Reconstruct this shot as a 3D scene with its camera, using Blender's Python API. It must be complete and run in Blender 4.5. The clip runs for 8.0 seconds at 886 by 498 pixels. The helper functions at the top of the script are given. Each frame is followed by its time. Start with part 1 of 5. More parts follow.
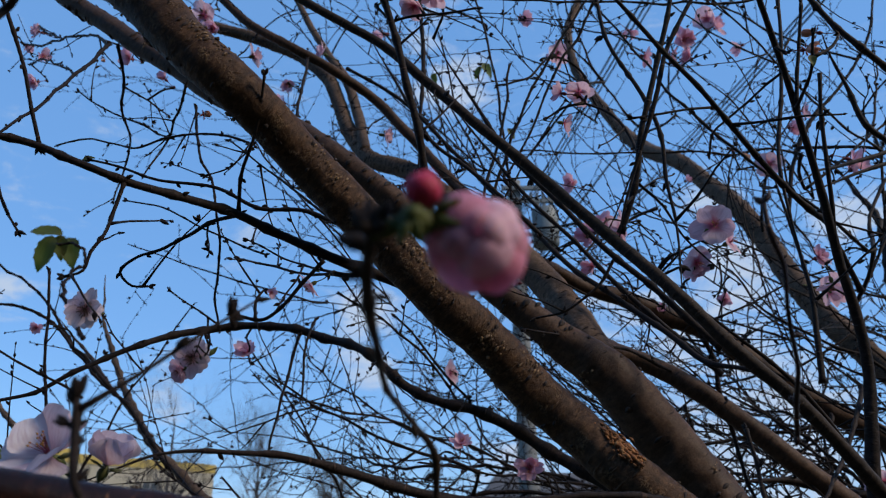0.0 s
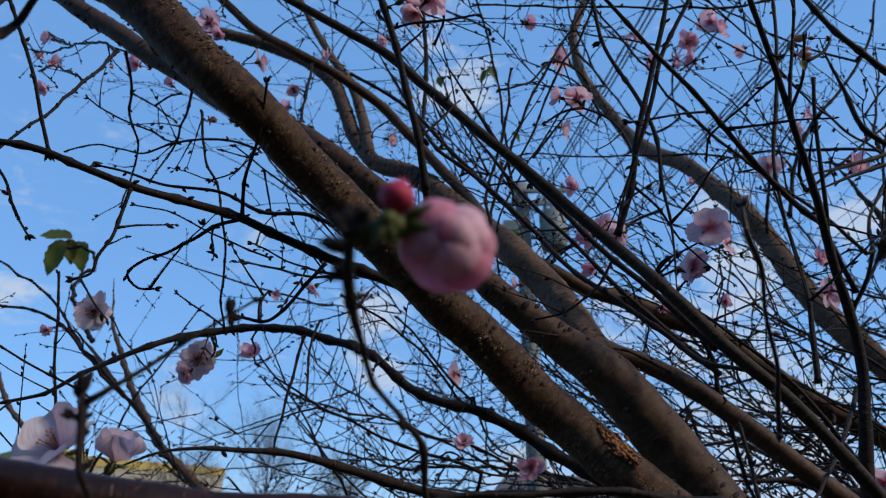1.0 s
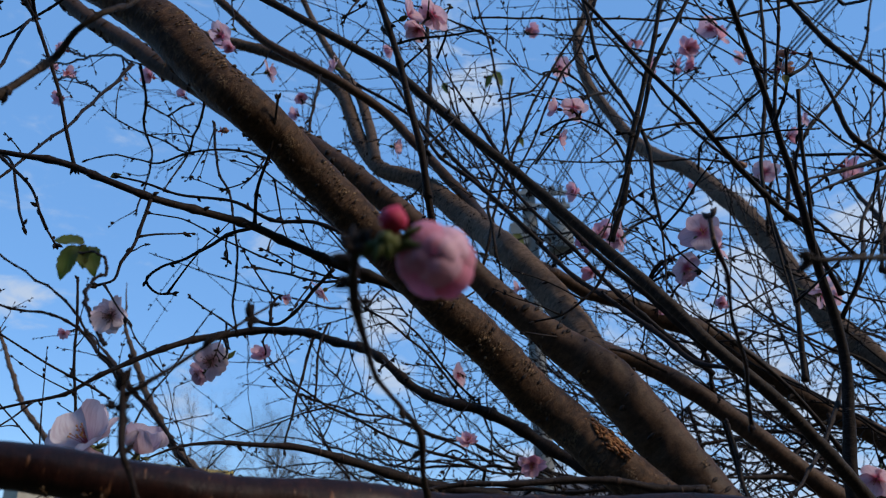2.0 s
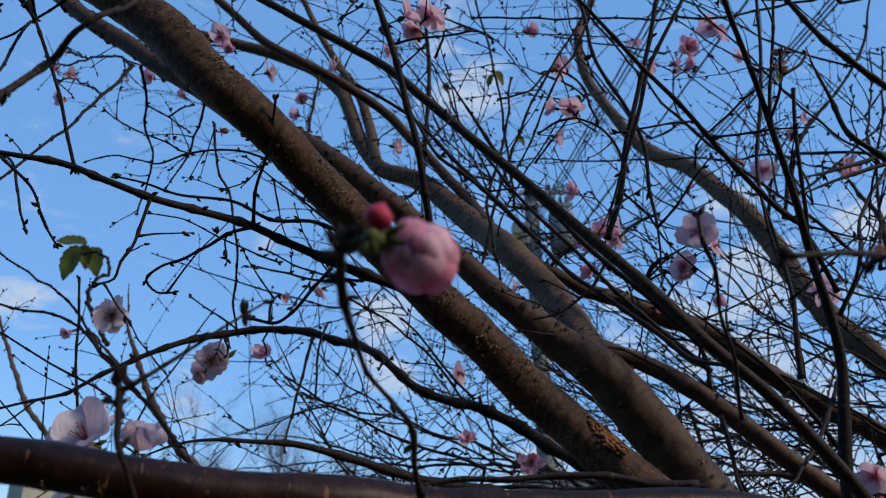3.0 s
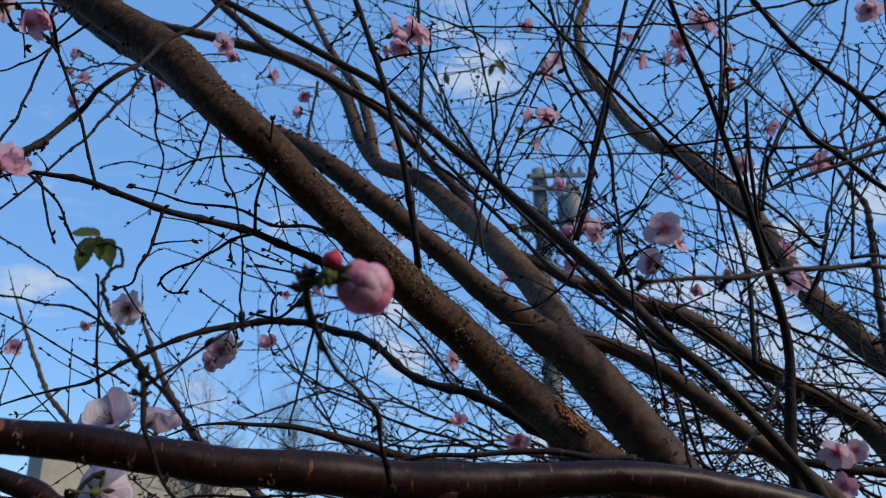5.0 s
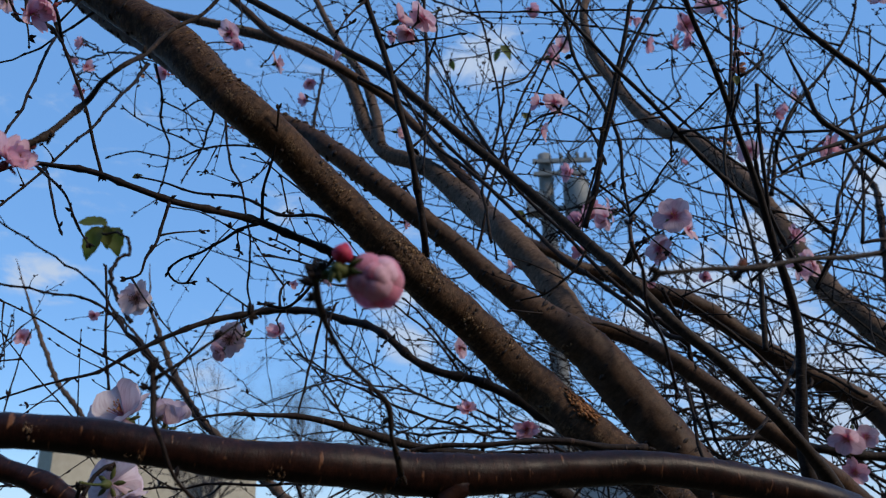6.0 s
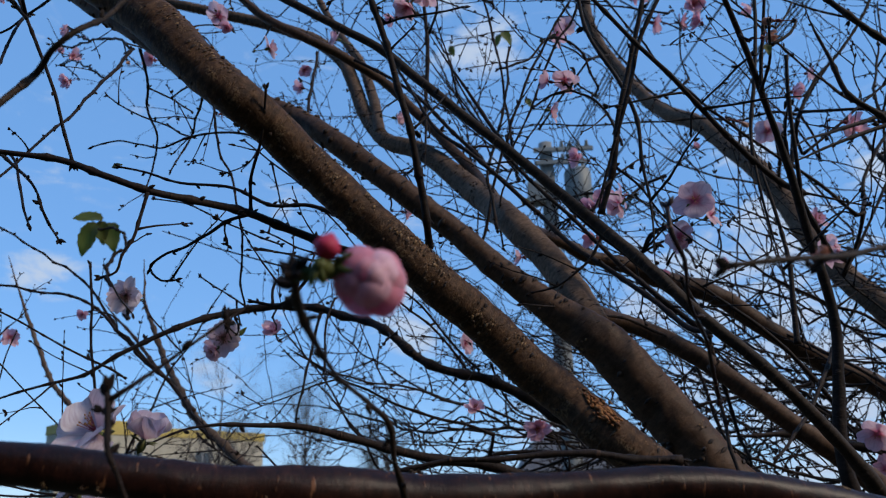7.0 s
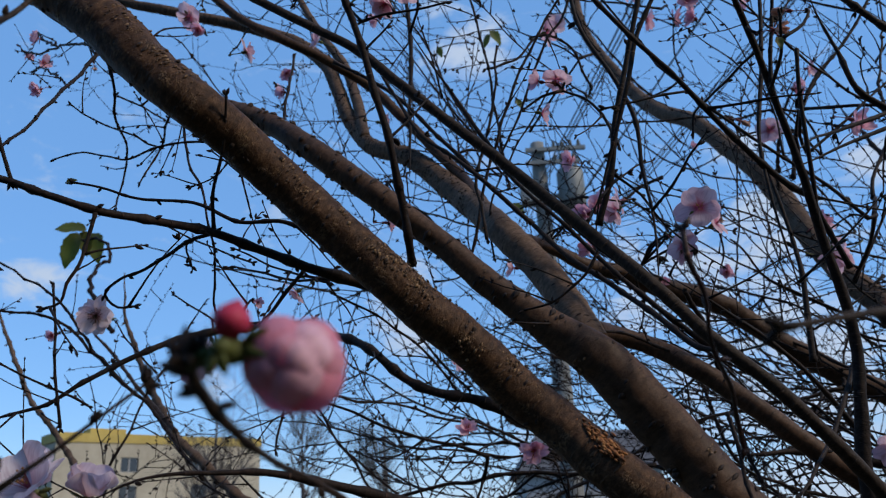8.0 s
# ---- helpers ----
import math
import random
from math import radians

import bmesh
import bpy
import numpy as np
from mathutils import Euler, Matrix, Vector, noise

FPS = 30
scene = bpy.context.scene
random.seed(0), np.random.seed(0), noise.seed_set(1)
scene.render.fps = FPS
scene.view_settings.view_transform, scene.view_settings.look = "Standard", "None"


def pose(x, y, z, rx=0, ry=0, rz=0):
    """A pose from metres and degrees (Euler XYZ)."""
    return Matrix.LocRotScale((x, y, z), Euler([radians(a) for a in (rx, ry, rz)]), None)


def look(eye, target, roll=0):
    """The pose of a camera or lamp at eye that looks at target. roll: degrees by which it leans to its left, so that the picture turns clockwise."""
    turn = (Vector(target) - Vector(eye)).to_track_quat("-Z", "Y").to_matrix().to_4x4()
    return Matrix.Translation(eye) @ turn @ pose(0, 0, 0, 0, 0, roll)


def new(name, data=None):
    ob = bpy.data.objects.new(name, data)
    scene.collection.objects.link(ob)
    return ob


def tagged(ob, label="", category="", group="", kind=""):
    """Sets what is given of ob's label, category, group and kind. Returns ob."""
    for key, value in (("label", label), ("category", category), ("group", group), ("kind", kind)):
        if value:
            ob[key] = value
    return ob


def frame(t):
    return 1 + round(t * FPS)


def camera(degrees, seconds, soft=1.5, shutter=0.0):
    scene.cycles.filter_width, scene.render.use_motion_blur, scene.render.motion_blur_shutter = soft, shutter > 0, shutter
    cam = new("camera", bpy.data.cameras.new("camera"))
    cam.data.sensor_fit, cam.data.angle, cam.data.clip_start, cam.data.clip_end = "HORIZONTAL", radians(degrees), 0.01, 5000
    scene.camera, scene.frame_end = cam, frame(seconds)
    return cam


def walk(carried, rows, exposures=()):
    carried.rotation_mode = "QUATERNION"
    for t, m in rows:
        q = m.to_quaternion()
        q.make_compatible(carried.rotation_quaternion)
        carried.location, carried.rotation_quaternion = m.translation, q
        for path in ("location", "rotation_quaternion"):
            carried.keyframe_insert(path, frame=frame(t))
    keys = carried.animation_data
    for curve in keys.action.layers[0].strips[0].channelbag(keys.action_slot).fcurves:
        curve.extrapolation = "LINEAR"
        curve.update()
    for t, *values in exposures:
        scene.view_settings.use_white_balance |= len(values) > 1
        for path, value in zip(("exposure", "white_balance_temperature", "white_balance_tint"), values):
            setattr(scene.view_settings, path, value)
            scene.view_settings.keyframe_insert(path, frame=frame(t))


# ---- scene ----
cam = camera(59.9, 8.0, soft=1.15)
PATH = [
    (0, (-0.019, 0.01, 1.511), (0.036, 1.865, 2.256), -0.8),
    (0.5, (-0.015, 0.01, 1.508), (0.027, 1.865, 2.255), -0.8),
    (1, (-0.012, -0.002, 1.506), (0.022, 1.851, 2.258), -0.7),
    (1.5, (-0.009, -0.025, 1.499), (0.014, 1.826, 2.258), -0.7),
    (3, (-0.003, -0.039, 1.493), (0.005, 1.812, 2.251), -0.8),
    (3.5, (0.008, -0.044, 1.489), (0.013, 1.81, 2.239), -0.9),
    (4, (0.019, -0.061, 1.491), (0.018, 1.796, 2.234), -0.9),
    (5.5, (0.023, -0.124, 1.478), (-0.004, 1.749, 2.18), -1.2),
    (6, (0.021, -0.11, 1.485), (-0.014, 1.769, 2.17), -1.3),
    (6.5, (0.023, -0.071, 1.495), (-0.017, 1.813, 2.166), -1.7),
    (7, (0.017, -0.055, 1.505), (-0.023, 1.831, 2.167), -2.1),
    (7.5, (0.021, -0.034, 1.524), (-0.012, 1.855, 2.181), -2.7),
    (8, (0.025, -0.003, 1.537), (0.001, 1.883, 2.202), -3.3),
]
walk(cam, [(t, look(eye, target, roll)) for t, eye, target, roll in PATH])
cam.data.dof.use_dof = True
cam.data.dof.focus_distance = 0.66
cam.data.dof.aperture_fstop = 14.0

# ---- world, sun, exposure ----
SUN_EL, SUN_AZ = 36.0, 114.0   # degrees; azimuth clockwise from +y
world = bpy.data.worlds.new("sky")
scene.world = world
world.use_nodes = True
wn, wl = world.node_tree.nodes, world.node_tree.links
wn.clear()


def wnode(kind, **inputs):
    n = wn.new(kind)
    for k, v in inputs.items():
        n.inputs[k.replace("_", " ")].default_value = v
    return n


sky = wnode("ShaderNodeTexSky")
sky.sky_type, sky.sun_disc = "NISHITA", False
sky.sun_elevation, sky.sun_rotation = radians(SUN_EL), radians(SUN_AZ)
sky.air_density, sky.dust_density, sky.ozone_density = 1.0, 0.0, 3.0
tint = wnode("ShaderNodeHueSaturation", Saturation=1.15, Value=1.0)
wl.new(sky.outputs[0], tint.inputs["Color"])
coord = wnode("ShaderNodeTexCoord")
stretch = wnode("ShaderNodeMapping", Scale=(1.0, 1.0, 2.6), Location=(1.9, 0.6, 0.35))
wl.new(coord.outputs["Generated"], stretch.inputs[0])
puff = wnode("ShaderNodeTexNoise", Scale=11.0, Detail=10.0, Roughness=0.68, Distortion=0.5)
wl.new(stretch.outputs[0], puff.inputs["Vector"])
bank = None
for x, y, z, reach in ((0.236, 0.943, 0.236, 0.05), (0.320, 0.916, 0.241, 0.06), (0.390, 0.895, 0.218, 0.07), (0.439, 0.884, 0.161, 0.08), (0.372, 0.917, 0.143, 0.07), (0.292, 0.948, 0.123, 0.06), (0.039, 0.828, 0.560, 0.050), (0.011, 0.792, 0.611, 0.045), (0.292, 0.916, 0.276, 0.055), (0.383, 0.869, 0.313, 0.065), (0.351, 0.843, 0.407, 0.045), (0.428, 0.901, 0.077, 0.100), (0.360, 0.926, 0.112, 0.050), (0.483, 0.799, 0.358, 0.050), (0.227, 0.923, 0.309, 0.030), (-0.063, 0.972, 0.226, 0.040), (-0.482, 0.829, 0.283, 0.032), (-0.307, 0.931, 0.195, 0.040), (0.125, 0.989, 0.079, 0.060), (-0.078, 0.954, 0.290, 0.050)):   # where the cloud banks stand
    far = wnode("ShaderNodeVectorMath")
    far.operation = "DISTANCE"
    far.inputs[1].default_value = (x, y, z)
    wl.new(coord.outputs["Generated"], far.inputs[0])
    near = wnode("ShaderNodeMapRange")
    near.interpolation_type = "SMOOTHSTEP"
    for k, v in (("From Min", 0.0), ("From Max", reach * 1.7), ("To Min", 0.26), ("To Max", 0.0)):
        near.inputs[k].default_value = v
    wl.new(far.outputs["Value"], near.inputs["Value"])
    if bank is None:
        bank = near.outputs[0]
        continue
    most = wnode("ShaderNodeMath")
    most.operation = "MAXIMUM"
    wl.new(bank, most.inputs[0])
    wl.new(near.outputs[0], most.inputs[1])
    bank = most.outputs[0]
total = wnode("ShaderNodeMath")
wl.new(puff.outputs["Fac"], total.inputs[0])
wl.new(bank, total.inputs[1])
edge = wnode("ShaderNodeMapRange")
edge.interpolation_type = "SMOOTHSTEP"
for k, v in (("From Min", 0.56), ("From Max", 0.84), ("To Min", 0.0), ("To Max", 0.95)):
    edge.inputs[k].default_value = v
wl.new(total.outputs[0], edge.inputs["Value"])
cloud = wnode("ShaderNodeMix")
cloud.data_type = "RGBA"
cloud.inputs[7].default_value = (2.5, 3.05, 3.95, 1)
wl.new(edge.outputs[0], cloud.inputs[0])
veil = wnode("ShaderNodeMix")            # thin high veil that evens out the blue
veil.data_type = "RGBA"
veil.inputs[0].default_value = 0.72
veil.inputs[7].default_value = (0.86, 1.98, 4.1, 1)
wl.new(tint.outputs[0], veil.inputs[6])
wl.new(veil.outputs[2], cloud.inputs[6])
back = wnode("ShaderNodeBackground", Strength=0.1)
wl.new(cloud.outputs[2], back.inputs["Color"])
wl.new(back.outputs[0], wnode("ShaderNodeOutputWorld").inputs["Surface"])

sun = new("sun", bpy.data.lights.new("sun", "SUN"))
sun.data.energy, sun.data.angle, sun.data.color = 1.4, radians(14), (1.0, 0.84, 0.66)
el, az = radians(SUN_EL), radians(SUN_AZ)
sun.matrix_world = look((0, 0, 20), Vector((0, 0, 20)) - Vector((math.sin(az) * math.cos(el), math.cos(az) * math.cos(el), math.sin(el))))
scene.view_settings.exposure = 1.0


# ---- materials ----
def material(name):
    m = bpy.data.materials.new(name)
    m.use_nodes = True
    nt = m.node_tree
    return m, nt, nt.nodes["Principled BSDF"]


def node(nt, kind, inputs=(), **props):
    n = nt.nodes.new(kind)
    if "operation" in props:
        n.operation = props["operation"]
    if "data_type" in props:
        n.data_type, n.blend_type = props["data_type"], props["blend_type"]
    for k, v in dict(inputs).items():
        if hasattr(v, "is_output"):
            nt.links.new(v, n.inputs[k])
        else:
            n.inputs[k].default_value = v
    return n


def ramp(nt, fac, stops):
    n = nt.nodes.new("ShaderNodeValToRGB")
    nt.links.new(fac, n.inputs[0])
    while len(n.color_ramp.elements) < len(stops):
        n.color_ramp.elements.new(0.5)
    for e, (p, c) in zip(n.color_ramp.elements, stops):
        e.position, e.color = p, (*c, 1)
    return n


def mix(nt, fac, a, b, blend="MIX"):
    n = node(nt, "ShaderNodeMix", data_type="RGBA", blend_type=blend)
    for i, v in ((0, fac), (6, a), (7, b)):
        if hasattr(v, "is_output"):
            nt.links.new(v, n.inputs[i])
        else:
            n.inputs[i].default_value = v if i == 0 else (*v, 1)
    return n.outputs[2]


def bark(name, dark, mid, light, crust, rough, lent=0.6, gloss=0.18, bump=1.0, flaky=None):
    """Cherry bark: fine grain, lichen-grey patches, and cross-running lenticels; uv is metres round and along."""
    m, nt, bs = material(name)
    uv = node(nt, "ShaderNodeUVMap").outputs[0]
    grain = node(nt, "ShaderNodeTexNoise", {"Vector": node(nt, "ShaderNodeMapping", {0: uv, "Scale": (110, 190, 1)}).outputs[0], "Scale": 1.0, "Detail": 5.0, "Roughness": 0.65})
    patch = node(nt, "ShaderNodeTexNoise", {"Vector": node(nt, "ShaderNodeMapping", {0: uv, "Scale": (24, 16, 1)}).outputs[0], "Scale": 1.0, "Detail": 4.0, "Roughness": 0.6})
    bands = node(nt, "ShaderNodeTexNoise", {"Vector": node(nt, "ShaderNodeMapping", {0: uv, "Scale": (70, 260, 1)}).outputs[0], "Scale": 1.0, "Detail": 2.0, "Roughness": 0.5})
    fine = node(nt, "ShaderNodeTexNoise", {"Vector": node(nt, "ShaderNodeMapping", {0: uv, "Scale": (420, 640, 1)}).outputs[0], "Scale": 1.0, "Detail": 4.0, "Roughness": 0.7})
    both = node(nt, "ShaderNodeMath", {0: fine.outputs[0], 1: 0.45, 2: grain.outputs[0]}, operation="MULTIPLY_ADD")
    level = node(nt, "ShaderNodeMath", {0: both.outputs[0], 1: 0.225}, operation="SUBTRACT")
    base = ramp(nt, level.outputs[0], [(0.26, dark), (0.5, mid), (0.80, light)]).outputs[0]
    tone = ramp(nt, patch.outputs[0], [(0.35, (0.62, 0.6, 0.58)), (0.62, (1.18, 1.15, 1.12))]).outputs[0]
    base = mix(nt, 0.8, base, tone, "MULTIPLY")
    mask = node(nt, "ShaderNodeMapRange", {"Value": bands.outputs[0], "From Min": lent, "From Max": lent + 0.07})
    col = mix(nt, mask.outputs[0], base, crust)
    if flaky:        # tan, grainy flakes in scattered patches
        spot = node(nt, "ShaderNodeTexNoise", {"Vector": node(nt, "ShaderNodeMapping", {0: uv, "Scale": (75, 52, 1), "Location": (3.1, 1.7, 0)}).outputs[0], "Scale": 1.0, "Detail": 3.0, "Roughness": 0.6})
        where = node(nt, "ShaderNodeMapRange", {"Value": spot.outputs[0], "From Min": 0.55, "From Max": 0.72}).outputs[0]
        grit = node(nt, "ShaderNodeMapRange", {"Value": fine.outputs[0], "From Min": 0.46, "From Max": 0.58}).outputs[0]
        fleck = node(nt, "ShaderNodeMath", {0: where, 1: grit}, operation="MULTIPLY").outputs[0]
        col = mix(nt, fleck, col, flaky)
        both = node(nt, "ShaderNodeMath", {0: fleck, 1: 0.8, 2: both.outputs[0]}, operation="MULTIPLY_ADD")
    nt.links.new(col, bs.inputs["Base Color"])
    rg = node(nt, "ShaderNodeMapRange", {"Value": patch.outputs[0], "To Min": rough - 0.12, "To Max": rough + 0.15})
    nt.links.new(rg.outputs[0], bs.inputs["Roughness"])
    bs.inputs["Specular IOR Level"].default_value = gloss
    hgt = node(nt, "ShaderNodeMath", {0: mask.outputs[0], 1: 0.8, 2: both.outputs[0]}, operation="MULTIPLY_ADD")
    bp = node(nt, "ShaderNodeBump", {"Strength": bump * 0.7, "Distance": 0.0016, "Height": hgt.outputs[0]})
    nt.links.new(bp.outputs[0], bs.inputs["Normal"])
    return m


BARK = bark("limb_bark", (0.016, 0.0085, 0.0048), (0.058, 0.031, 0.0165), (0.15, 0.085, 0.047), (0.08, 0.045, 0.024), 0.58, 0.62, 0.14, 1.1, (0.24, 0.155, 0.082))
PALE = bark("pale_limb_bark", (0.060, 0.040, 0.028), (0.115, 0.077, 0.054), (0.19, 0.135, 0.098), (0.020, 0.012, 0.008), 0.7, 0.62, 0.1, 0.8)
GREY = bark("grey_limb_bark", (0.035, 0.020, 0.0125), (0.068, 0.039, 0.024), (0.115, 0.069, 0.044), (0.02, 0.011, 0.007), 0.56, 0.66, 0.16, 0.6)
TWIG = bark("twig_bark", (0.006, 0.004, 0.004), (0.016, 0.010, 0.008), (0.040, 0.027, 0.021), (0.06, 0.036, 0.026), 0.66, 0.66, 0.18)
DUSK = bark("dark_limb_bark", (0.009, 0.006, 0.0045), (0.030, 0.0205, 0.0145), (0.062, 0.043, 0.032), (0.06, 0.036, 0.022), 0.62, 0.63, 0.16, 1.0)
NEAR = bark("young_red_bark", (0.004, 0.0014, 0.0011), (0.016, 0.0052, 0.0034), (0.040, 0.0135, 0.008), (0.14, 0.06, 0.028), 0.40, 0.64, 0.2, 0.35)


def crust_material():
    m, nt, bs = material("lenticel_crust")
    n = node(nt, "ShaderNodeTexNoise", {"Vector": node(nt, "ShaderNodeTexCoord").outputs["Object"], "Scale": 260.0, "Detail": 3.0})
    r = ramp(nt, n.outputs[0], [(0.34, (0.018, 0.009, 0.005)), (0.5, (0.085, 0.046, 0.022)), (0.66, (0.24, 0.15, 0.075))])
    nt.links.new(r.outputs[0], bs.inputs["Base Color"])
    bs.inputs["Roughness"].default_value = 0.85
    return m


CRUST = crust_material()


def scar_material():
    m, nt, bs = material("dark_lenticel")
    n = node(nt, "ShaderNodeTexNoise", {"Vector": node(nt, "ShaderNodeTexCoord").outputs["Object"], "Scale": 300.0, "Detail": 3.0})
    r = ramp(nt, n.outputs[0], [(0.35, (0.008, 0.004, 0.003)), (0.6, (0.03, 0.015, 0.008)), (0.75, (0.09, 0.05, 0.026))])
    nt.links.new(r.outputs[0], bs.inputs["Base Color"])
    bs.inputs["Roughness"].default_value = 0.85
    return m


SCAR = scar_material()


def wound_material():
    m, nt, bs = material("torn_bark_wood")
    n = node(nt, "ShaderNodeTexNoise", {"Vector": node(nt, "ShaderNodeTexCoord").outputs["Object"], "Scale": 190.0, "Detail": 4.0})
    r = ramp(nt, n.outputs[0], [(0.34, (0.04, 0.014, 0.005)), (0.50, (0.20, 0.07, 0.016)), (0.70, (0.36, 0.17, 0.05))])
    nt.links.new(r.outputs[0], bs.inputs["Base Color"])
    bs.inputs["Roughness"].default_value = 0.8
    return m


WOUND = wound_material()


def thin(name, inner, outer, through_col, share=0.45, rough=0.55, low=(0.9, 0.8, 0.86), high=(1.0, 1.0, 1.0)):
    """A thin petal or leaf: some light passes through it. uv.y runs from its base to its tip."""
    m, nt, bs = material(name)
    uv = node(nt, "ShaderNodeUVMap").outputs[0]
    v = node(nt, "ShaderNodeSeparateXYZ", {0: uv}).outputs["Y"]
    col = ramp(nt, v, [(0.0, inner), (0.10, inner), (0.38, outer), (1.0, outer)]).outputs[0]
    vein = node(nt, "ShaderNodeTexNoise", {"Vector": node(nt, "ShaderNodeMapping", {0: uv, "Scale": (16, 2.2, 1)}).outputs[0], "Scale": 1.0, "Detail": 3.0})
    shade = ramp(nt, vein.outputs[0], [(0.3, (0.8, 0.72, 0.76)), (0.6, (1.0, 1.0, 1.0))]).outputs[0]
    own = node(nt, "ShaderNodeObjectInfo").outputs["Random"]
    vary = ramp(nt, own, [(0.0, low), (1.0, high)]).outputs[0]
    col = mix(nt, 1.0, mix(nt, 1.0, col, shade, "MULTIPLY"), vary, "MULTIPLY")
    nt.links.new(col, bs.inputs["Base Color"])
    bs.inputs["Roughness"].default_value = rough
    bs.inputs["Specular IOR Level"].default_value = 0.25
    tr = node(nt, "ShaderNodeBsdfTranslucent")
    nt.links.new(mix(nt, 1.0, col, through_col, "MULTIPLY"), tr.inputs[0])
    ms = node(nt, "ShaderNodeMixShader", {0: share, 1: bs.outputs[0], 2: tr.outputs[0]})
    nt.links.new(ms.outputs[0], nt.nodes["Material Output"].inputs["Surface"])
    bp = node(nt, "ShaderNodeBump", {"Strength": 0.25, "Distance": 0.0006, "Height": vein.outputs[0]})
    nt.links.new(bp.outputs[0], bs.inputs["Normal"])
    return m


PETAL_W = thin("pale_petal", (0.66, 0.16, 0.27), (0.90, 0.72, 0.77), (1.0, 0.90, 0.93))
PETAL_P = thin("pink_petal", (0.62, 0.17, 0.26), (0.86, 0.60, 0.68), (1.0, 0.84, 0.90))
PETAL_F = thin("deep_pink_petal", (0.64, 0.15, 0.28), (0.84, 0.41, 0.53), (1.0, 0.66, 0.74), 0.5, 0.55, (0.92, 0.60, 0.68), (1.0, 1.18, 1.14))
PETAL_L = thin("light_pink_petal", (0.78, 0.38, 0.50), (0.88, 0.60, 0.70), (1.0, 0.8, 0.88), 0.4)
PETAL_M = thin("white_petal", (0.62, 0.34, 0.36), (0.88, 0.80, 0.82), (1.0, 0.95, 0.97), 0.3)
PETAL_C = thin("whitish_petal", (0.74, 0.60, 0.66), (0.82, 0.77, 0.80), (1.0, 0.95, 0.98), 0.4)
PETAL_D = thin("withered_petal", (0.30, 0.12, 0.09), (0.52, 0.34, 0.26), (1.0, 0.8, 0.7), 0.3)
BUD_RED = thin("red_bud_petal", (0.36, 0.02, 0.05), (0.50, 0.045, 0.10), (1.0, 0.4, 0.5), 0.2)
LEAF = thin("young_leaf", (0.085, 0.10, 0.025), (0.11, 0.135, 0.035), (1.4, 1.4, 0.6), 0.4)
CALYX = thin("green_calyx", (0.07, 0.10, 0.025), (0.10, 0.12, 0.035), (1.0, 1.0, 0.6), 0.15)
CALYX_R = thin("wine_calyx", (0.16, 0.03, 0.035), (0.20, 0.05, 0.05), (1.0, 0.6, 0.6), 0.15)
STAMEN = thin("stamen", (0.50, 0.12, 0.18), (0.42, 0.24, 0.06), (1.0, 0.9, 0.7), 0.2)
STAMEN_D = thin("brown_stamen", (0.10, 0.06, 0.03), (0.09, 0.045, 0.02), (1.0, 0.8, 0.6), 0.1)


def plain(name, a, b, scale, rough, metal=0.0, bump=0.2):
    m, nt, bs = material(name)
    co = node(nt, "ShaderNodeTexCoord").outputs["Object"]
    n = node(nt, "ShaderNodeTexNoise", {"Vector": co, "Scale": scale, "Detail": 6.0, "Roughness": 0.62})
    w = node(nt, "ShaderNodeTexNoise", {"Vector": co, "Scale": scale * 0.11, "Detail": 3.0})
    c = ramp(nt, n.outputs[0], [(0.3, a), (0.7, b)]).outputs[0]
    c = mix(nt, 0.5, c, ramp(nt, w.outputs[0], [(0.35, (0.7, 0.7, 0.7)), (0.65, (1.1, 1.1, 1.1))]).outputs[0], "MULTIPLY")
    nt.links.new(c, bs.inputs["Base Color"])
    bs.inputs["Roughness"].default_value, bs.inputs["Metallic"].default_value = rough, metal
    bp = node(nt, "ShaderNodeBump", {"Strength": bump, "Distance": 0.02, "Height": n.outputs[0]})
    nt.links.new(bp.outputs[0], bs.inputs["Normal"])
    return m


GRASS = plain("grass_ground", (0.03, 0.03, 0.014), (0.07, 0.06, 0.03), 3.0, 0.95)
CREAM = plain("cream_render", (0.34, 0.305, 0.225), (0.41, 0.37, 0.28), 1.5, 0.9)
OCHRE = plain("ochre_band", (0.38, 0.28, 0.07), (0.45, 0.34, 0.095), 1.5, 0.85)
GLASS = plain("dark_window_glass", (0.03, 0.035, 0.04), (0.05, 0.055, 0.06), 2.0, 0.12, 0.0, 0.0)
FRAME = plain("window_frame_grey", (0.20, 0.20, 0.19), (0.26, 0.26, 0.25), 6.0, 0.5)
CONCRETE = plain("pole_concrete", (0.13, 0.135, 0.125), (0.20, 0.20, 0.185), 14.0, 0.9)
STEEL = plain("galvanised_steel", (0.13, 0.145, 0.14), (0.19, 0.205, 0.195), 20.0, 0.6, 0.1)
CABLE = plain("cable_black", (0.02, 0.02, 0.022), (0.035, 0.035, 0.04), 9.0, 0.6)
ROOF = plain("dark_roof_tiles", (0.06, 0.06, 0.065), (0.11, 0.105, 0.105), 7.0, 0.7)
WALL = plain("white_house_wall", (0.36, 0.355, 0.35), (0.44, 0.43, 0.42), 2.0, 0.9)
STONE = plain("shade_wall_render", (0.10, 0.085, 0.07), (0.16, 0.14, 0.115), 1.2, 0.9)
FARBARK = plain("far_tree_bark", (0.05, 0.042, 0.038), (0.10, 0.085, 0.075), 9.0, 0.85)


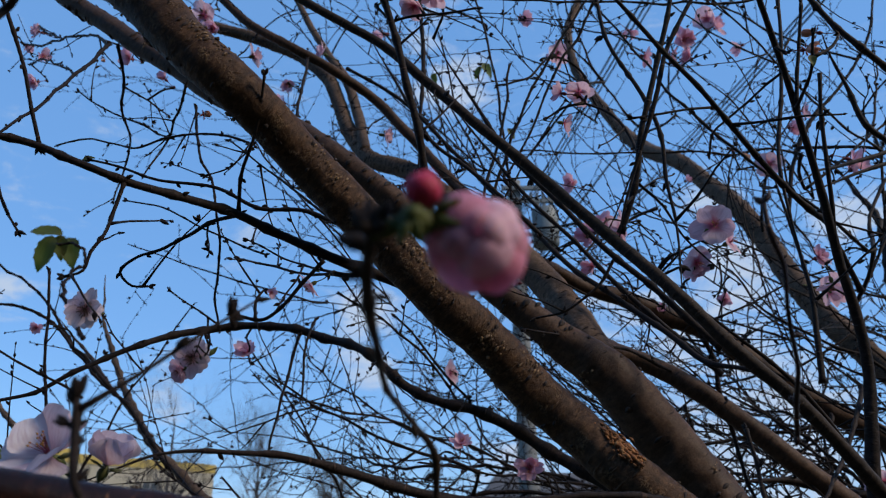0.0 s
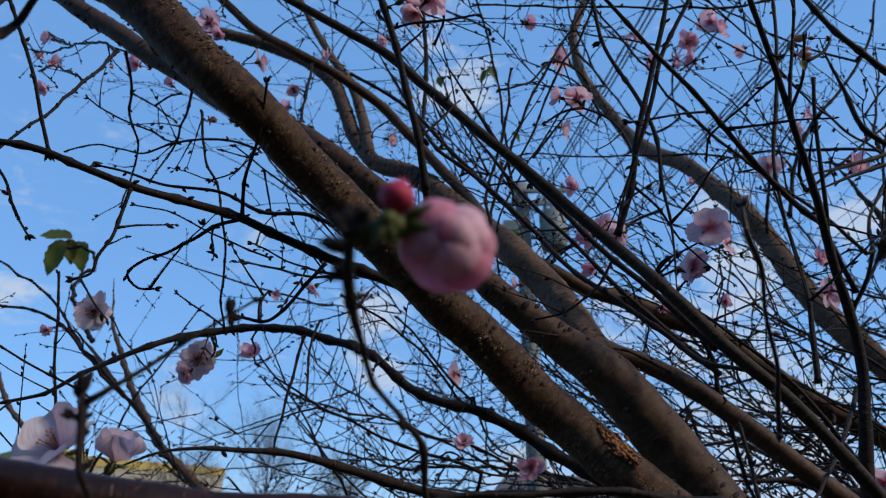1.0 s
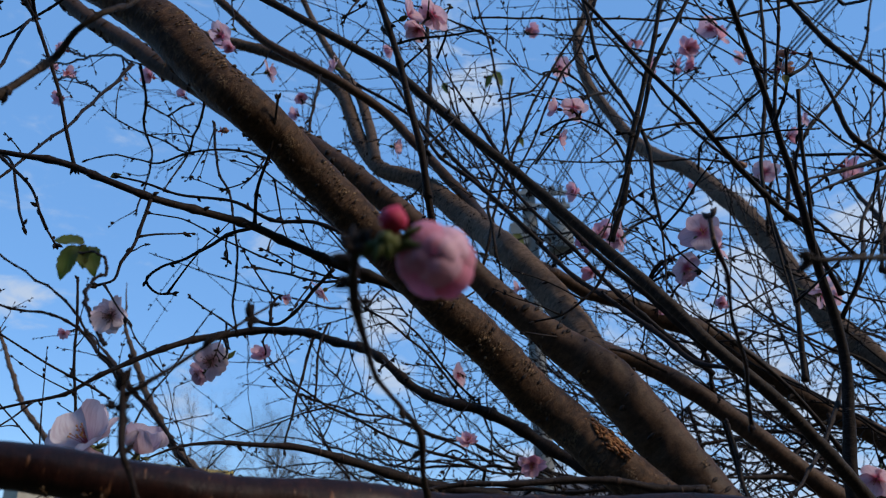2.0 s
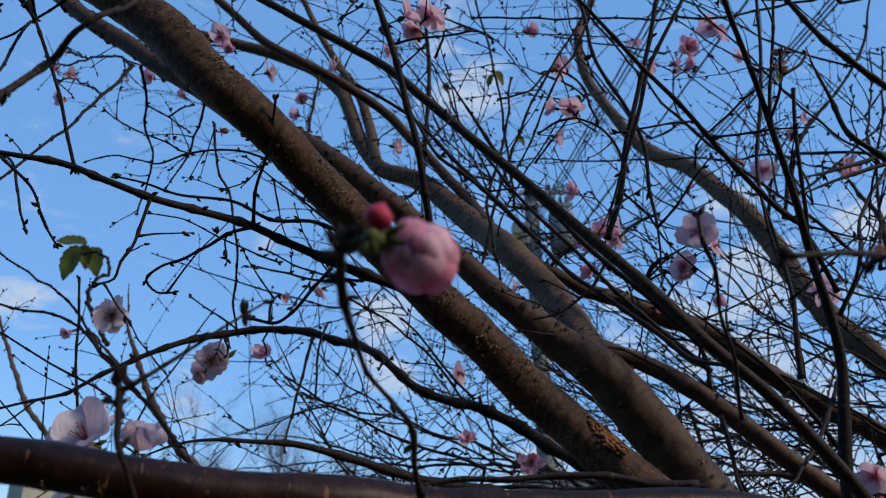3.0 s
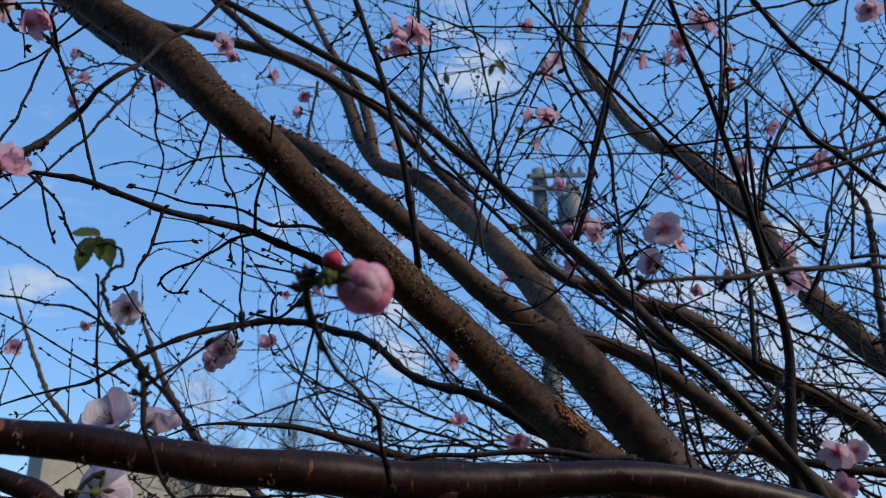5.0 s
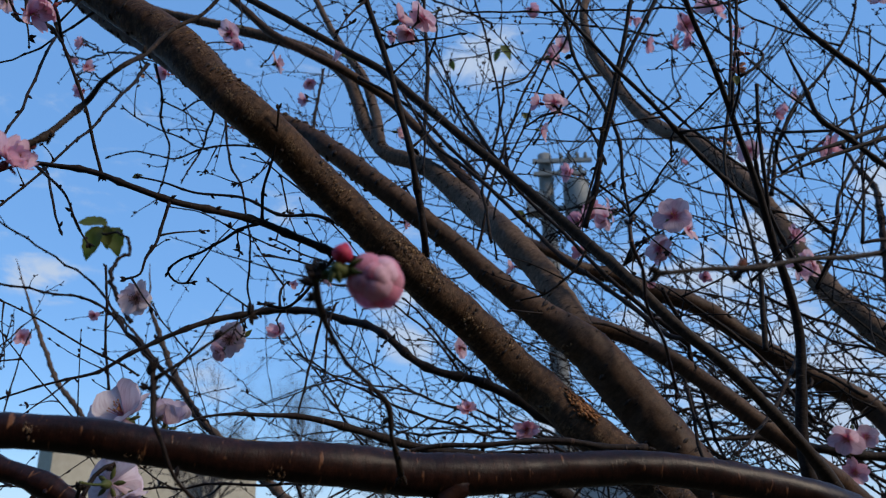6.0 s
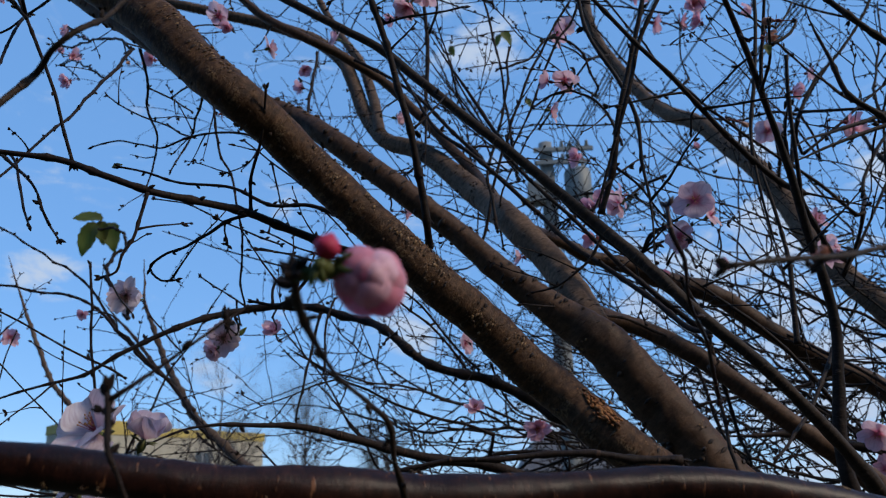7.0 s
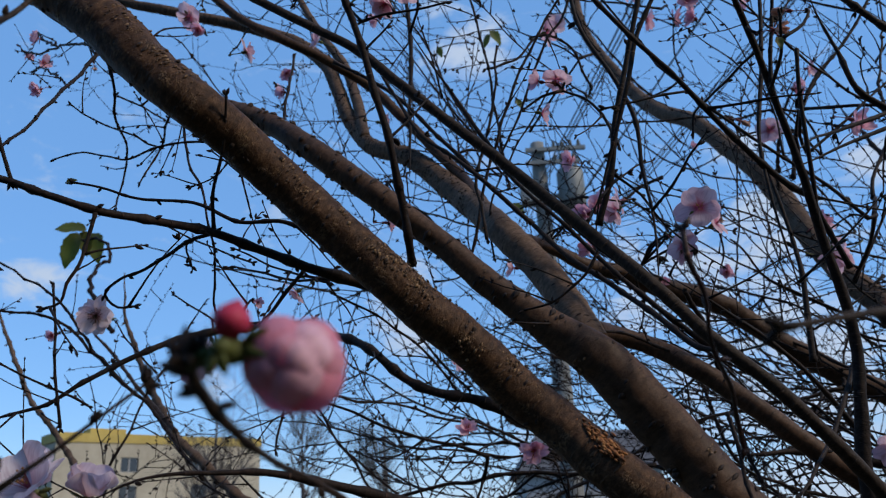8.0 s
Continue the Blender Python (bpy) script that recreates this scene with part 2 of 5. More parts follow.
# ---- mesh helpers ----
def link(name, verts, faces, mat, parent=None, label="", uv=None, smooth=True, origin=(0, 0, 0), seam=()):
    me = bpy.data.meshes.new(name)
    me.from_pydata([tuple(Vector(v) - Vector(origin)) for v in verts], [], faces)
    if uv is not None:
        lay = me.uv_layers.new(name="UVMap")
        idx = np.empty(len(me.loops), dtype=np.int32)
        me.loops.foreach_get("vertex_index", idx)
        corner = np.asarray(uv, dtype=np.float32)[idx]
        if len(seam):
            first = np.concatenate(([0], np.cumsum([len(f) for f in faces])))
            at = first[[k for k, _, _ in seam]]
            corner[at + 1, 0] += [a for _, a, _ in seam]
            corner[at + 2, 0] += [b for _, _, b in seam]
        lay.data.foreach_set("uv", corner.ravel())
    if smooth:
        me.polygons.foreach_set("use_smooth", np.ones(len(me.polygons), dtype=bool))
    me.materials.append(mat)
    me.update()
    ob = new(name, me)
    if parent:
        ob.parent = parent
    if label:
        tagged(ob, label)
    return ob


class Geo:
    """Collects verts, faces and uvs of one mesh."""

    def __init__(self):
        self.v, self.f, self.uv, self.seam = [], [], [], []

    def tube(self, pts, rad, sides, rough=0.0, seed=0.0):
        pts, rad = np.asarray(pts, float), np.asarray(rad, float)
        n = len(pts)
        tan = np.gradient(pts, axis=0)
        tan /= np.linalg.norm(tan, axis=1)[:, None] + 1e-12
        ref = np.array((0.02, 1.0, 0.03)) - tan[0] * (np.array((0.02, 1.0, 0.03)) @ tan[0])
        ref /= np.linalg.norm(ref)
        run = np.concatenate(([0], np.cumsum(np.linalg.norm(np.diff(pts, axis=0), axis=1)))) + seed * 1.7
        a0 = len(self.v)
        ang = np.arange(sides) * 2 * math.pi / sides
        across = np.empty((n, 3))
        for i in range(n):
            ref = ref - tan[i] * (ref @ tan[i])
            ref /= np.linalg.norm(ref) + 1e-12
            across[i] = ref
        out = across[:, None] * np.cos(ang)[None, :, None] + np.cross(tan, across)[:, None] * np.sin(ang)[None, :, None]
        size = np.repeat(rad[:, None], sides, axis=1)
        if rough:
            where = pts[:, None] + out * size[:, :, None]
            for i in range(n):
                ring = 0.2 * noise.noise(Vector((run[i] * 60, seed, 0.3)))
                for k in range(sides):
                    q = Vector(where[i, k])
                    size[i, k] *= 1 + rough * (noise.noise(q * 45) + ring + 0.6 * noise.noise(q * 130) + 0.35 * noise.noise(q * 420))
        self.v += map(tuple, (pts[:, None] + out * size[:, :, None]).reshape(-1, 3).tolist())
        self.uv += map(tuple, np.stack((ang[None] * rad[:, None], np.repeat(run[:, None], sides, axis=1)), -1).reshape(-1, 2).tolist())
        for i in range(n - 1):
            for k in range(sides):
                p, q = a0 + i * sides + k, a0 + i * sides + (k + 1) % sides
                if k == sides - 1:
                    self.seam.append((len(self.f), 2 * math.pi * rad[i], 2 * math.pi * rad[i + 1]))
                self.f.append((p, q, q + sides, p + sides))
        self.f.append(tuple(a0 + k for k in reversed(range(sides))))
        self.f.append(tuple(a0 + (n - 1) * sides + k for k in range(sides)))

    def blob(self, c, axis, length, width, sides=6, rings=4, flat=1.0, up=None, egg=0.5):
        """An egg-shaped lump: a bud or a wart."""
        axis = Vector(axis).normalized()
        x = axis.orthogonal().normalized() if up is None else Vector(up).normalized()
        y = axis.cross(x)
        a0, c = len(self.v), Vector(c)
        for i in range(rings + 1):
            s = i / rings
            r = width * math.sin(math.pi * min(max(s, 0.04), 0.97)) ** 0.8 * (1 + egg * 0.3 - egg * s)
            for k in range(sides):
                a = 2 * math.pi * k / sides
                self.v.append(tuple(c + axis * (s * length) + (x * math.cos(a) * flat + y * math.sin(a)) * r))
                self.uv.append((a * width, s))
        for i in range(rings):
            for k in range(sides):
                p, q = a0 + i * sides + k, a0 + i * sides + (k + 1) % sides
                self.f.append((p, q, q + sides, p + sides))

    def box(self, lo, hi):
        a = len(self.v)
        (x0, y0, z0), (x1, y1, z1) = lo, hi
        self.v += [(x0, y0, z0), (x1, y0, z0), (x1, y1, z0), (x0, y1, z0), (x0, y0, z1), (x1, y0, z1), (x1, y1, z1), (x0, y1, z1)]
        self.uv += [(0, 0)] * 8
        self.f += [tuple(a + i for i in q) for q in ((0, 3, 2, 1), (4, 5, 6, 7), (0, 1, 5, 4), (1, 2, 6, 5), (2, 3, 7, 6), (3, 0, 4, 7))]

    def put(self, name, mat, parent=None, label="", smooth=True, origin=(0, 0, 0)):
        return link(name, self.v, self.f, mat, parent, label, self.uv, smooth, origin, self.seam)


def glide(points, step):
    """A smooth line through control points (x, y, z, r), cut into short even steps."""
    p = np.asarray(points, float)
    q = np.vstack((2 * p[0] - p[1], p, 2 * p[-1] - p[-2]))
    out = []
    for i in range(1, len(q) - 2):
        a, b, c, d = q[i - 1:i + 3]
        h1, h2, h3 = [max(1e-6, float(np.linalg.norm((y - x)[:3]))) for x, y in ((a, b), (b, c), (c, d))]
        m1 = h2 * ((b - a) / h1 - (c - a) / (h1 + h2) + (c - b) / h2)
        m2 = h2 * ((c - b) / h2 - (d - b) / (h2 + h3) + (d - c) / h3)
        n = max(2, int(h2 / step))
        for u in np.arange(n) / n:
            w = (2 * u ** 3 - 3 * u * u + 1) * b + (u ** 3 - 2 * u * u + u) * m1 + (3 * u * u - 2 * u ** 3) * c + (u ** 3 - u * u) * m2
            w[3] = b[3] + (c[3] - b[3]) * u
            out.append(w)
    out.append(p[-1])
    return np.array(out)


# ---- ground ----
ROOT = (0.78, 0.95, 0.0)


def ground():
    g = Geo()
    steps = [-900, -300, -120, -60, -30, -15, -8, -4, -2, 0, 2, 4, 8, 15, 30, 60, 120, 300, 900]
    for y in steps:
        for x in steps:
            g.v.append((x, y, 0.05 * noise.noise(Vector((x * 0.2, y * 0.2, 0))) if abs(x) + abs(y) > 4 else 0.0))
            g.uv.append((x, y))
    n = len(steps)
    g.f = [(j * n + i, j * n + i + 1, (j + 1) * n + i + 1, (j + 1) * n + i) for j in range(n - 1) for i in range(n - 1)]
    return tagged(g.put("ground", GRASS), "short winter grass running out to the horizon", "ground", kind="structure")


ground()


def shade_wall():
    """A plain unseen wall, added behind the path to keep sky light off limbs."""
    g = Geo()
    g.box((-16, -5.3, -0.1), (16, -5.0, 6.0))
    return tagged(g.put("wall_south", STONE, smooth=False), "plain grey-brown wall, unseen, added to shade the tree", "wall", kind="structure")


shade_wall()

# ---- the cherry tree ----
tree = tagged(new("cherry_tree"), "many-stemmed cherry tree with dark bark and scattered pink blossom", "tree")
tree.location = ROOT
rng = random.Random(7)


def trunk():
    g = Geo()
    line = glide([(0.80, 0.96, -0.05, 0.17), (0.78, 0.95, 0.12, 0.125), (0.76, 0.94, 0.5, 0.105), (0.73, 0.93, 0.85, 0.105), (0.71, 0.92, 1.08, 0.085)], 0.02)
    g.tube(line[:, :3], line[:, 3], 32, 0.1)
    g.put("trunk", BARK, tree, origin=ROOT)


trunk()


def kink(line, amount, every, seed, swell=0.38):
    """Small bends and swollen nodes, as buds leave them along a shoot."""
    r = random.Random(seed)
    run = np.concatenate(([0], np.cumsum(np.linalg.norm(np.diff(line[:, :3], axis=0), axis=1))))
    knots = np.arange(0, run[-1] + 2 * every, every)
    off = np.array([[r.uniform(-1, 1) for _ in range(3)] for _ in knots]) * amount
    off[0] *= 0
    for c in range(3):
        line[:, c] += np.interp(run, knots, off[:, c])
    near = np.abs((run / every + 0.5) % 1 - 0.5) * every
    line[:, 3] *= 1 + swell * np.exp(-(near / (1.3 * np.maximum(line[:, 3], 0.0009))) ** 2)
    return line, run, knots


def taper(line, share=0.3):
    """Draws the thinner end out to a tip."""
    n = max(3, int(len(line) * share))
    f = np.linspace(0.22, 1.0, n)
    if line[0, 3] < line[-1, 3]:
        line[:n, 3] *= f
    else:
        line[-n:, 3] *= f[::-1]
    return line


def side(direction, r):
    d = Vector(direction).normalized()
    o = d.orthogonal().normalized()
    o.rotate(Matrix.Rotation(r.uniform(0, 6.283), 3, d))
    return d, o


def cluster(g, at, d, size, r, n=3):
    """A knot of pointed winter buds."""
    d = Vector(d).normalized()
    for _ in range(n):
        _, o = side(d, r)
        g.blob(at, d + o * r.uniform(0.2, 0.9), size * r.uniform(0.8, 1.3), size * 0.27, 5, 4)


def shoot(g, start, d, length, radius, r, depth=1, bend=0.25, sides=5):
    """A thin twig with its buds; side twigs follow to the depth given."""
    d = Vector(d).normalized()
    _, o = side(d, r)
    lift = Vector((0, 0, r.uniform(-0.1, 0.35)))
    n = max(4, int(length / 0.045) + 2)
    p, pts, dd = Vector(start), [], d.copy()
    for i in range(n):
        pts.append((*p, radius * (1 - 0.5 * i / (n - 1))))
        dd = (dd + o * bend * length / n * 2.2 + lift * length / n + Vector([r.uniform(-1, 1) for _ in range(3)]) * 0.13).normalized()
        p = p + dd * (length / (n - 1))
    line, run, knots = kink(glide(pts, 0.011 if radius < 0.002 else 0.014), radius * 1.5, r.uniform(0.024, 0.042), r.random())
    g.tube(line[:, :3], line[:, 3], sides)
    if depth > 0:
        keep(line)
    tip = Vector(line[-1, :3]) - Vector(line[-3, :3])
    cluster(g, line[-1, :3], tip, max(0.0042, radius * 1.9), r, r.choice((1, 2, 3)))
    for k in knots[1:-1]:
        i = min(int(np.searchsorted(run, k)), len(line) - 2)
        q, dv = Vector(line[i, :3]), Vector(line[i + 1, :3]) - Vector(line[i, :3])
        dn, ob = side(dv, r)
        if depth > 0 and r.random() < 0.27:
            shoot(g, q, dn * 0.75 + ob, length * r.uniform(0.18, 0.5), max(0.0010, line[i, 3] * 0.66), r, depth - 1, bend, 4)
        elif r.random() < 0.75:
            g.blob(q, dn + ob * 0.9, 0.006 + line[i, 3], 0.0017 + line[i, 3] * 0.15, 5, 3)
            if r.random() < 0.2:
                cluster(g, q + ob * line[i, 3], ob + dn * 0.5, 0.0055, r, 3)


def grain(g, line, i, turn, lift, w, r):
    """One raised grain on the bark at ring i; it runs across the limb."""
    c, d = Vector(line[i, :3]), (Vector(line[i + 1, :3]) - Vector(line[i, :3])).normalized()
    o = Matrix.Rotation(turn, 3, d) @ d.orthogonal().normalized()
    t = d.cross(o)
    long = w * r.uniform(1.4, 2.6)
    g.blob(c + o * line[i, 3] * lift - t * long * 0.5 + d * r.uniform(-0.5, 0.5) * 0.004, t, long, w * r.uniform(0.45, 0.8), 5, 4, r.uniform(0.5, 1.0), o)


def warts(line, r, count):
    """Clusters of raised lenticel grains on the bark, one joined mesh."""
    g, n = Geo(), len(line)
    gap = float(np.linalg.norm(line[n // 2 + 1, :3] - line[n // 2, :3]))
    for _ in range(count):
        i0, a0 = r.randrange(6, n - 7), r.uniform(0, 6.283)
        wide, tall = r.uniform(0.06, 0.26), r.uniform(0.04, 0.15)
        for _ in range(r.choice((1, 3, 6, 12, 20, 30))):
            i = int(i0 + r.gauss(0, tall) * line[i0, 3] / gap)
            if 2 <= i < n - 3:
                grain(g, line, i, a0 + r.gauss(0, wide), r.uniform(0.98, 1.05), min(0.02, line[i0, 3]) * r.uniform(0.035, 0.14), r)
    return g


def crust_patch(g, line, at, along, wide, count, r):
    """A patch of crowded grains round one place on a limb's near side."""
    i0 = int(np.linalg.norm(line[:, :3] - np.asarray(at), axis=1).argmin())
    gap = float(np.linalg.norm(line[i0 + 1, :3] - line[i0, :3]))
    c, d = Vector(line[i0, :3]), (Vector(line[i0 + 1, :3]) - Vector(line[i0, :3])).normalized()
    o = d.orthogonal().normalized()
    v = Vector(at) - c
    turn = math.atan2(v.dot(d.cross(o)), v.dot(o))
    for _ in range(count):
        i = int(i0 + r.gauss(0, along) / gap)
        if 2 <= i < len(line) - 3:
            grain(g, line, i, turn + r.gauss(0, wide), r.uniform(0.98, 1.06), r.uniform(0.0006, 0.0022), r)


def scars(line, r, count, size):
    """Single dark lenticels, spread over the bark, one joined mesh."""
    g, n = Geo(), len(line)
    for _ in range(count):
        grain(g, line, r.randrange(3, n - 4), r.uniform(0, 6.283), 1.02, size * r.uniform(0.5, 1.3), r)
    return g


count_limb = [0]
LINES = []


def keep(line):
    LINES.append(np.asarray(line)[::4, :3])


def nearest(p):
    pts = np.concatenate(LINES)
    d = np.linalg.norm(pts - np.asarray(p), axis=1)
    return Vector(pts[int(d.argmin())]), float(d.min())


def limb(points, crusted=False, mat=None, patches=()):
    """A thick limb with knots and crusted lenticels, and short side twigs."""
    count_limb[0] += 1
    k = count_limb[0]
    r = random.Random(100 + k)
    mat = mat or (GREY if not crusted else BARK)
    big = crusted and mat is not NEAR
    line = glide(points, 0.0035 if big else 0.005)
    line, run, _ = kink(line, 0.0012, 0.06, k, 0.0)
    line[:, 3] = np.convolve(np.pad(line[:, 3], 6, "edge"), np.ones(13) / 13, "valid")
    g = Geo()
    g.tube(line[:, :3], line[:, 3], 40 if big else 26 if line[:, 3].max() > 0.018 else 18, 0.06 if big else 0.095, k)
    keep(line)
    ob = g.put("limb", mat, tree, origin=ROOT)
    seen = line[: int(len(line) * 0.85)]
    if crusted and mat is not PALE:
        rough = warts(seen, r, int((20 if mat is GREY else 34 if big else 30) * run[-1]))
        for at, along, wide, n in patches:
            crust_patch(rough, line, at, along, wide, n, r)
        rough.put("lenticel_crust", CRUST, ob, "rough tan-brown lenticel crusts", origin=ROOT)["kind"] = "stuff"
    if big:
        scars(seen, r, int({PALE: 1000, GREY: 170}.get(mat, 160) * run[-1]), {PALE: 0.0021, GREY: 0.0046}.get(mat, 0.0026)).put("lenticel", SCAR, ob, "small dark lenticels", origin=ROOT)["kind"] = "stuff"
    return line


def branch(points, mat=None, every=0.04, bumps=0.45):
    k = count_limb[0] = count_limb[0] + 1
    r = random.Random(100 + k)
    line = glide(points, 0.006)
    line, run, knots = kink(line, float(line[:, 3].mean()) * bumps, every, k)
    line = taper(line)
    g = Geo()
    g.tube(line[:, :3], line[:, 3], 10, 0.05, k)
    for q in knots[1:-1]:
        i = min(int(np.searchsorted(run, q)), len(line) - 2)
        d, o = side(Vector(line[i + 1, :3]) - Vector(line[i, :3]), r)
        if r.random() < 0.5:
            g.blob(Vector(line[i, :3]) + o * line[i, 3] * 0.7, d + o, 0.006, 0.0018, 5, 3)
        if r.random() < 0.16:
            cluster(g, Vector(line[i, :3]) + o * line[i, 3], o + d * 0.6, 0.0075, r, 3)
        if r.random() < 0.17 and mat is None:
            shoot(g, Vector(line[i, :3]), d * r.choice((-0.6, 0.6)) + o, r.uniform(0.03, 0.14), 0.0013, r, 1)
    keep(line)
    g.put("branch", mat or TWIG, tree, origin=ROOT)
    return line


def twig(points, mat=None):
    k = count_limb[0] = count_limb[0] + 1
    r = random.Random(100 + k)
    line = glide(points, 0.004)
    line, run, knots = kink(line, float(line[:, 3].mean()) * 1.3, 0.027, k)
    g = Geo()
    g.tube(line[:, :3], line[:, 3], 8, 0.06, k)
    for end in (0, -1):
        cluster(g, line[end, :3], Vector(line[end, :3]) - Vector(line[end + 2 * (1 if end == 0 else -1), :3]), 0.006, r, 3)
    for q in knots[1:-1]:
        i = min(int(np.searchsorted(run, q)), len(line) - 2)
        d, o = side(Vector(line[i + 1, :3]) - Vector(line[i, :3]), r)
        if r.random() < 0.6:
            g.blob(Vector(line[i, :3]) + o * line[i, 3] * 0.6, d * r.choice((-1, 1)) + o, 0.0055, 0.0016, 5, 3)
        if r.random() < 0.16 and mat is None:
            shoot(g, Vector(line[i, :3]), d * r.choice((-0.6, 0.6)) + o, r.uniform(0.02, 0.09), 0.001, r, 0)
    keep(line)
    g.put("twig", mat or TWIG, tree, origin=ROOT)
    return line


# limbs, branches and twigs: x, y, z and radius along each
limb([(-0.487, 0.485, 2.111, 0.0158), (-0.384, 0.488, 2.029, 0.0164), (-0.301, 0.490, 1.963, 0.0168), (-0.227, 0.492, 1.906, 0.0203), (-0.196, 0.493, 1.872, 0.0193), (-0.161, 0.497, 1.840, 0.0181), (-0.135, 0.520, 1.823, 0.0179), (-0.109, 0.540, 1.799, 0.0175), (-0.083, 0.551, 1.774, 0.0176), (-0.059, 0.561, 1.751, 0.0178), (-0.030, 0.570, 1.723, 0.0180), (0.001, 0.582, 1.694, 0.0180), (0.032, 0.596, 1.668, 0.0184), (0.067, 0.612, 1.633, 0.0187), (0.105, 0.614, 1.599, 0.0187), (0.125, 0.607, 1.577, 0.0183), (0.145, 0.600, 1.558, 0.0183), (0.172, 0.600, 1.534, 0.0184), (0.330, 0.660, 1.330, 0.0260), (0.520, 0.780, 1.150, 0.0330), (0.680, 0.880, 0.950, 0.0450)], True, None, [((-0.217, 0.477, 1.912), 0.016, 0.30, 70), ((-0.178, 0.478, 1.868), 0.012, 0.25, 50), ((-0.085, 0.525, 1.786), 0.012, 0.22, 40), ((-0.020, 0.556, 1.728), 0.020, 0.32, 150), ((0.004, 0.566, 1.712), 0.010, 0.4, 60), ((0.030, 0.579, 1.666), 0.014, 0.3, 50), ((0.070, 0.598, 1.640), 0.010, 0.3, 40)])
limb([(-0.817, 0.950, 2.517, 0.0102), (-0.607, 0.920, 2.332, 0.0111), (-0.514, 0.900, 2.249, 0.0130), (-0.443, 0.880, 2.191, 0.0129), (-0.385, 0.865, 2.141, 0.0129), (-0.325, 0.845, 2.092, 0.0124), (-0.281, 0.830, 2.050, 0.0120), (-0.186, 0.800, 1.993, 0.0122), (-0.125, 0.778, 1.940, 0.0140), (-0.086, 0.776, 1.905, 0.0142), (-0.049, 0.775, 1.872, 0.0144), (0.013, 0.775, 1.818, 0.0133), (0.053, 0.775, 1.777, 0.0142), (0.092, 0.775, 1.743, 0.0162), (0.127, 0.775, 1.715, 0.0193), (0.156, 0.775, 1.691, 0.0235), (0.179, 0.775, 1.668, 0.0260), (0.201, 0.775, 1.641, 0.0267), (0.223, 0.775, 1.611, 0.0269), (0.246, 0.775, 1.579, 0.0270), (0.273, 0.775, 1.541, 0.0271), (0.440, 0.820, 1.400, 0.0330), (0.570, 0.860, 1.220, 0.0380), (0.700, 0.920, 0.980, 0.0500)], True, GREY)
limb([(-1.362, 1.550, 3.088, 0.0092), (-0.972, 1.530, 2.880, 0.0093), (-0.759, 1.520, 2.765, 0.0104), (-0.606, 1.490, 2.696, 0.0114), (-0.475, 1.470, 2.642, 0.0124), (-0.354, 1.450, 2.586, 0.0134), (-0.272, 1.430, 2.531, 0.0142), (-0.219, 1.400, 2.463, 0.0144), (-0.187, 1.360, 2.374, 0.0143), (-0.143, 1.290, 2.240, 0.0143), (-0.109, 1.240, 2.179, 0.0146), (-0.041, 1.180, 2.125, 0.0161), (0.021, 1.120, 2.041, 0.0189), (0.066, 1.030, 1.957, 0.0199), (0.101, 0.910, 1.865, 0.0192), (0.132, 0.870, 1.809, 0.0190), (0.152, 0.820, 1.748, 0.0184), (0.166, 0.790, 1.700, 0.0176)], True, PALE)
limb([(-0.530, 1.570, 3.245, 0.0072), (-0.311, 1.490, 2.739, 0.0070), (-0.278, 1.470, 2.658, 0.0075), (-0.229, 1.430, 2.550, 0.0084), (-0.171, 1.370, 2.431, 0.0101), (-0.147, 1.330, 2.335, 0.0107), (-0.121, 1.250, 2.203, 0.0108)], False, PALE)
limb([(-0.596, 1.100, 2.655, 0.0074), (-0.375, 1.100, 2.430, 0.0073), (-0.316, 1.100, 2.370, 0.0075), (-0.255, 1.100, 2.329, 0.0079), (-0.165, 1.120, 2.283, 0.0083), (-0.102, 1.150, 2.249, 0.0084), (-0.049, 1.150, 2.189, 0.0086), (0.004, 1.140, 2.118, 0.0088), (0.045, 1.120, 2.058, 0.0092), (0.072, 1.030, 1.971, 0.0090)])
limb([(0.102, 0.920, 1.875, 0.0076), (0.176, 1.050, 1.894, 0.0085), (0.217, 1.080, 1.880, 0.0103), (0.280, 1.100, 1.869, 0.0137), (0.335, 1.120, 1.850, 0.0155), (0.417, 1.140, 1.830, 0.0156), (0.508, 1.160, 1.769, 0.0156), (0.590, 1.170, 1.715, 0.0163), (0.676, 1.170, 1.667, 0.0169), (0.740, 1.100, 1.500, 0.0280), (0.760, 1.000, 1.200, 0.0350)])
branch([(0.118, 0.850, 1.867, 0.0027), (0.155, 0.817, 1.809, 0.0028), (0.193, 0.783, 1.762, 0.0028), (0.221, 0.750, 1.721, 0.0029), (0.245, 0.707, 1.678, 0.0028), (0.267, 0.663, 1.659, 0.0028), (0.278, 0.620, 1.632, 0.0027)])
branch([(0.344, 0.950, 1.591, 0.0045), (0.418, 0.967, 1.592, 0.0050), (0.478, 0.983, 1.585, 0.0055), (0.549, 1.000, 1.574, 0.0060), (0.735, 1.023, 1.543, 0.0063)])
limb([(-0.266, 0.600, 2.089, 0.0039), (-0.136, 0.600, 2.004, 0.0039), (-0.084, 0.600, 1.970, 0.0041), (-0.049, 0.600, 1.946, 0.0042), (-0.019, 0.600, 1.917, 0.0046), (0.038, 0.600, 1.859, 0.0046), (0.103, 0.600, 1.795, 0.0048), (0.141, 0.592, 1.751, 0.0051), (0.183, 0.575, 1.697, 0.0054), (0.216, 0.570, 1.653, 0.0052), (0.253, 0.570, 1.617, 0.0052), (0.292, 0.580, 1.577, 0.0051), (0.420, 0.660, 1.420, 0.0082), (0.600, 0.800, 1.150, 0.0176)], False, DUSK)
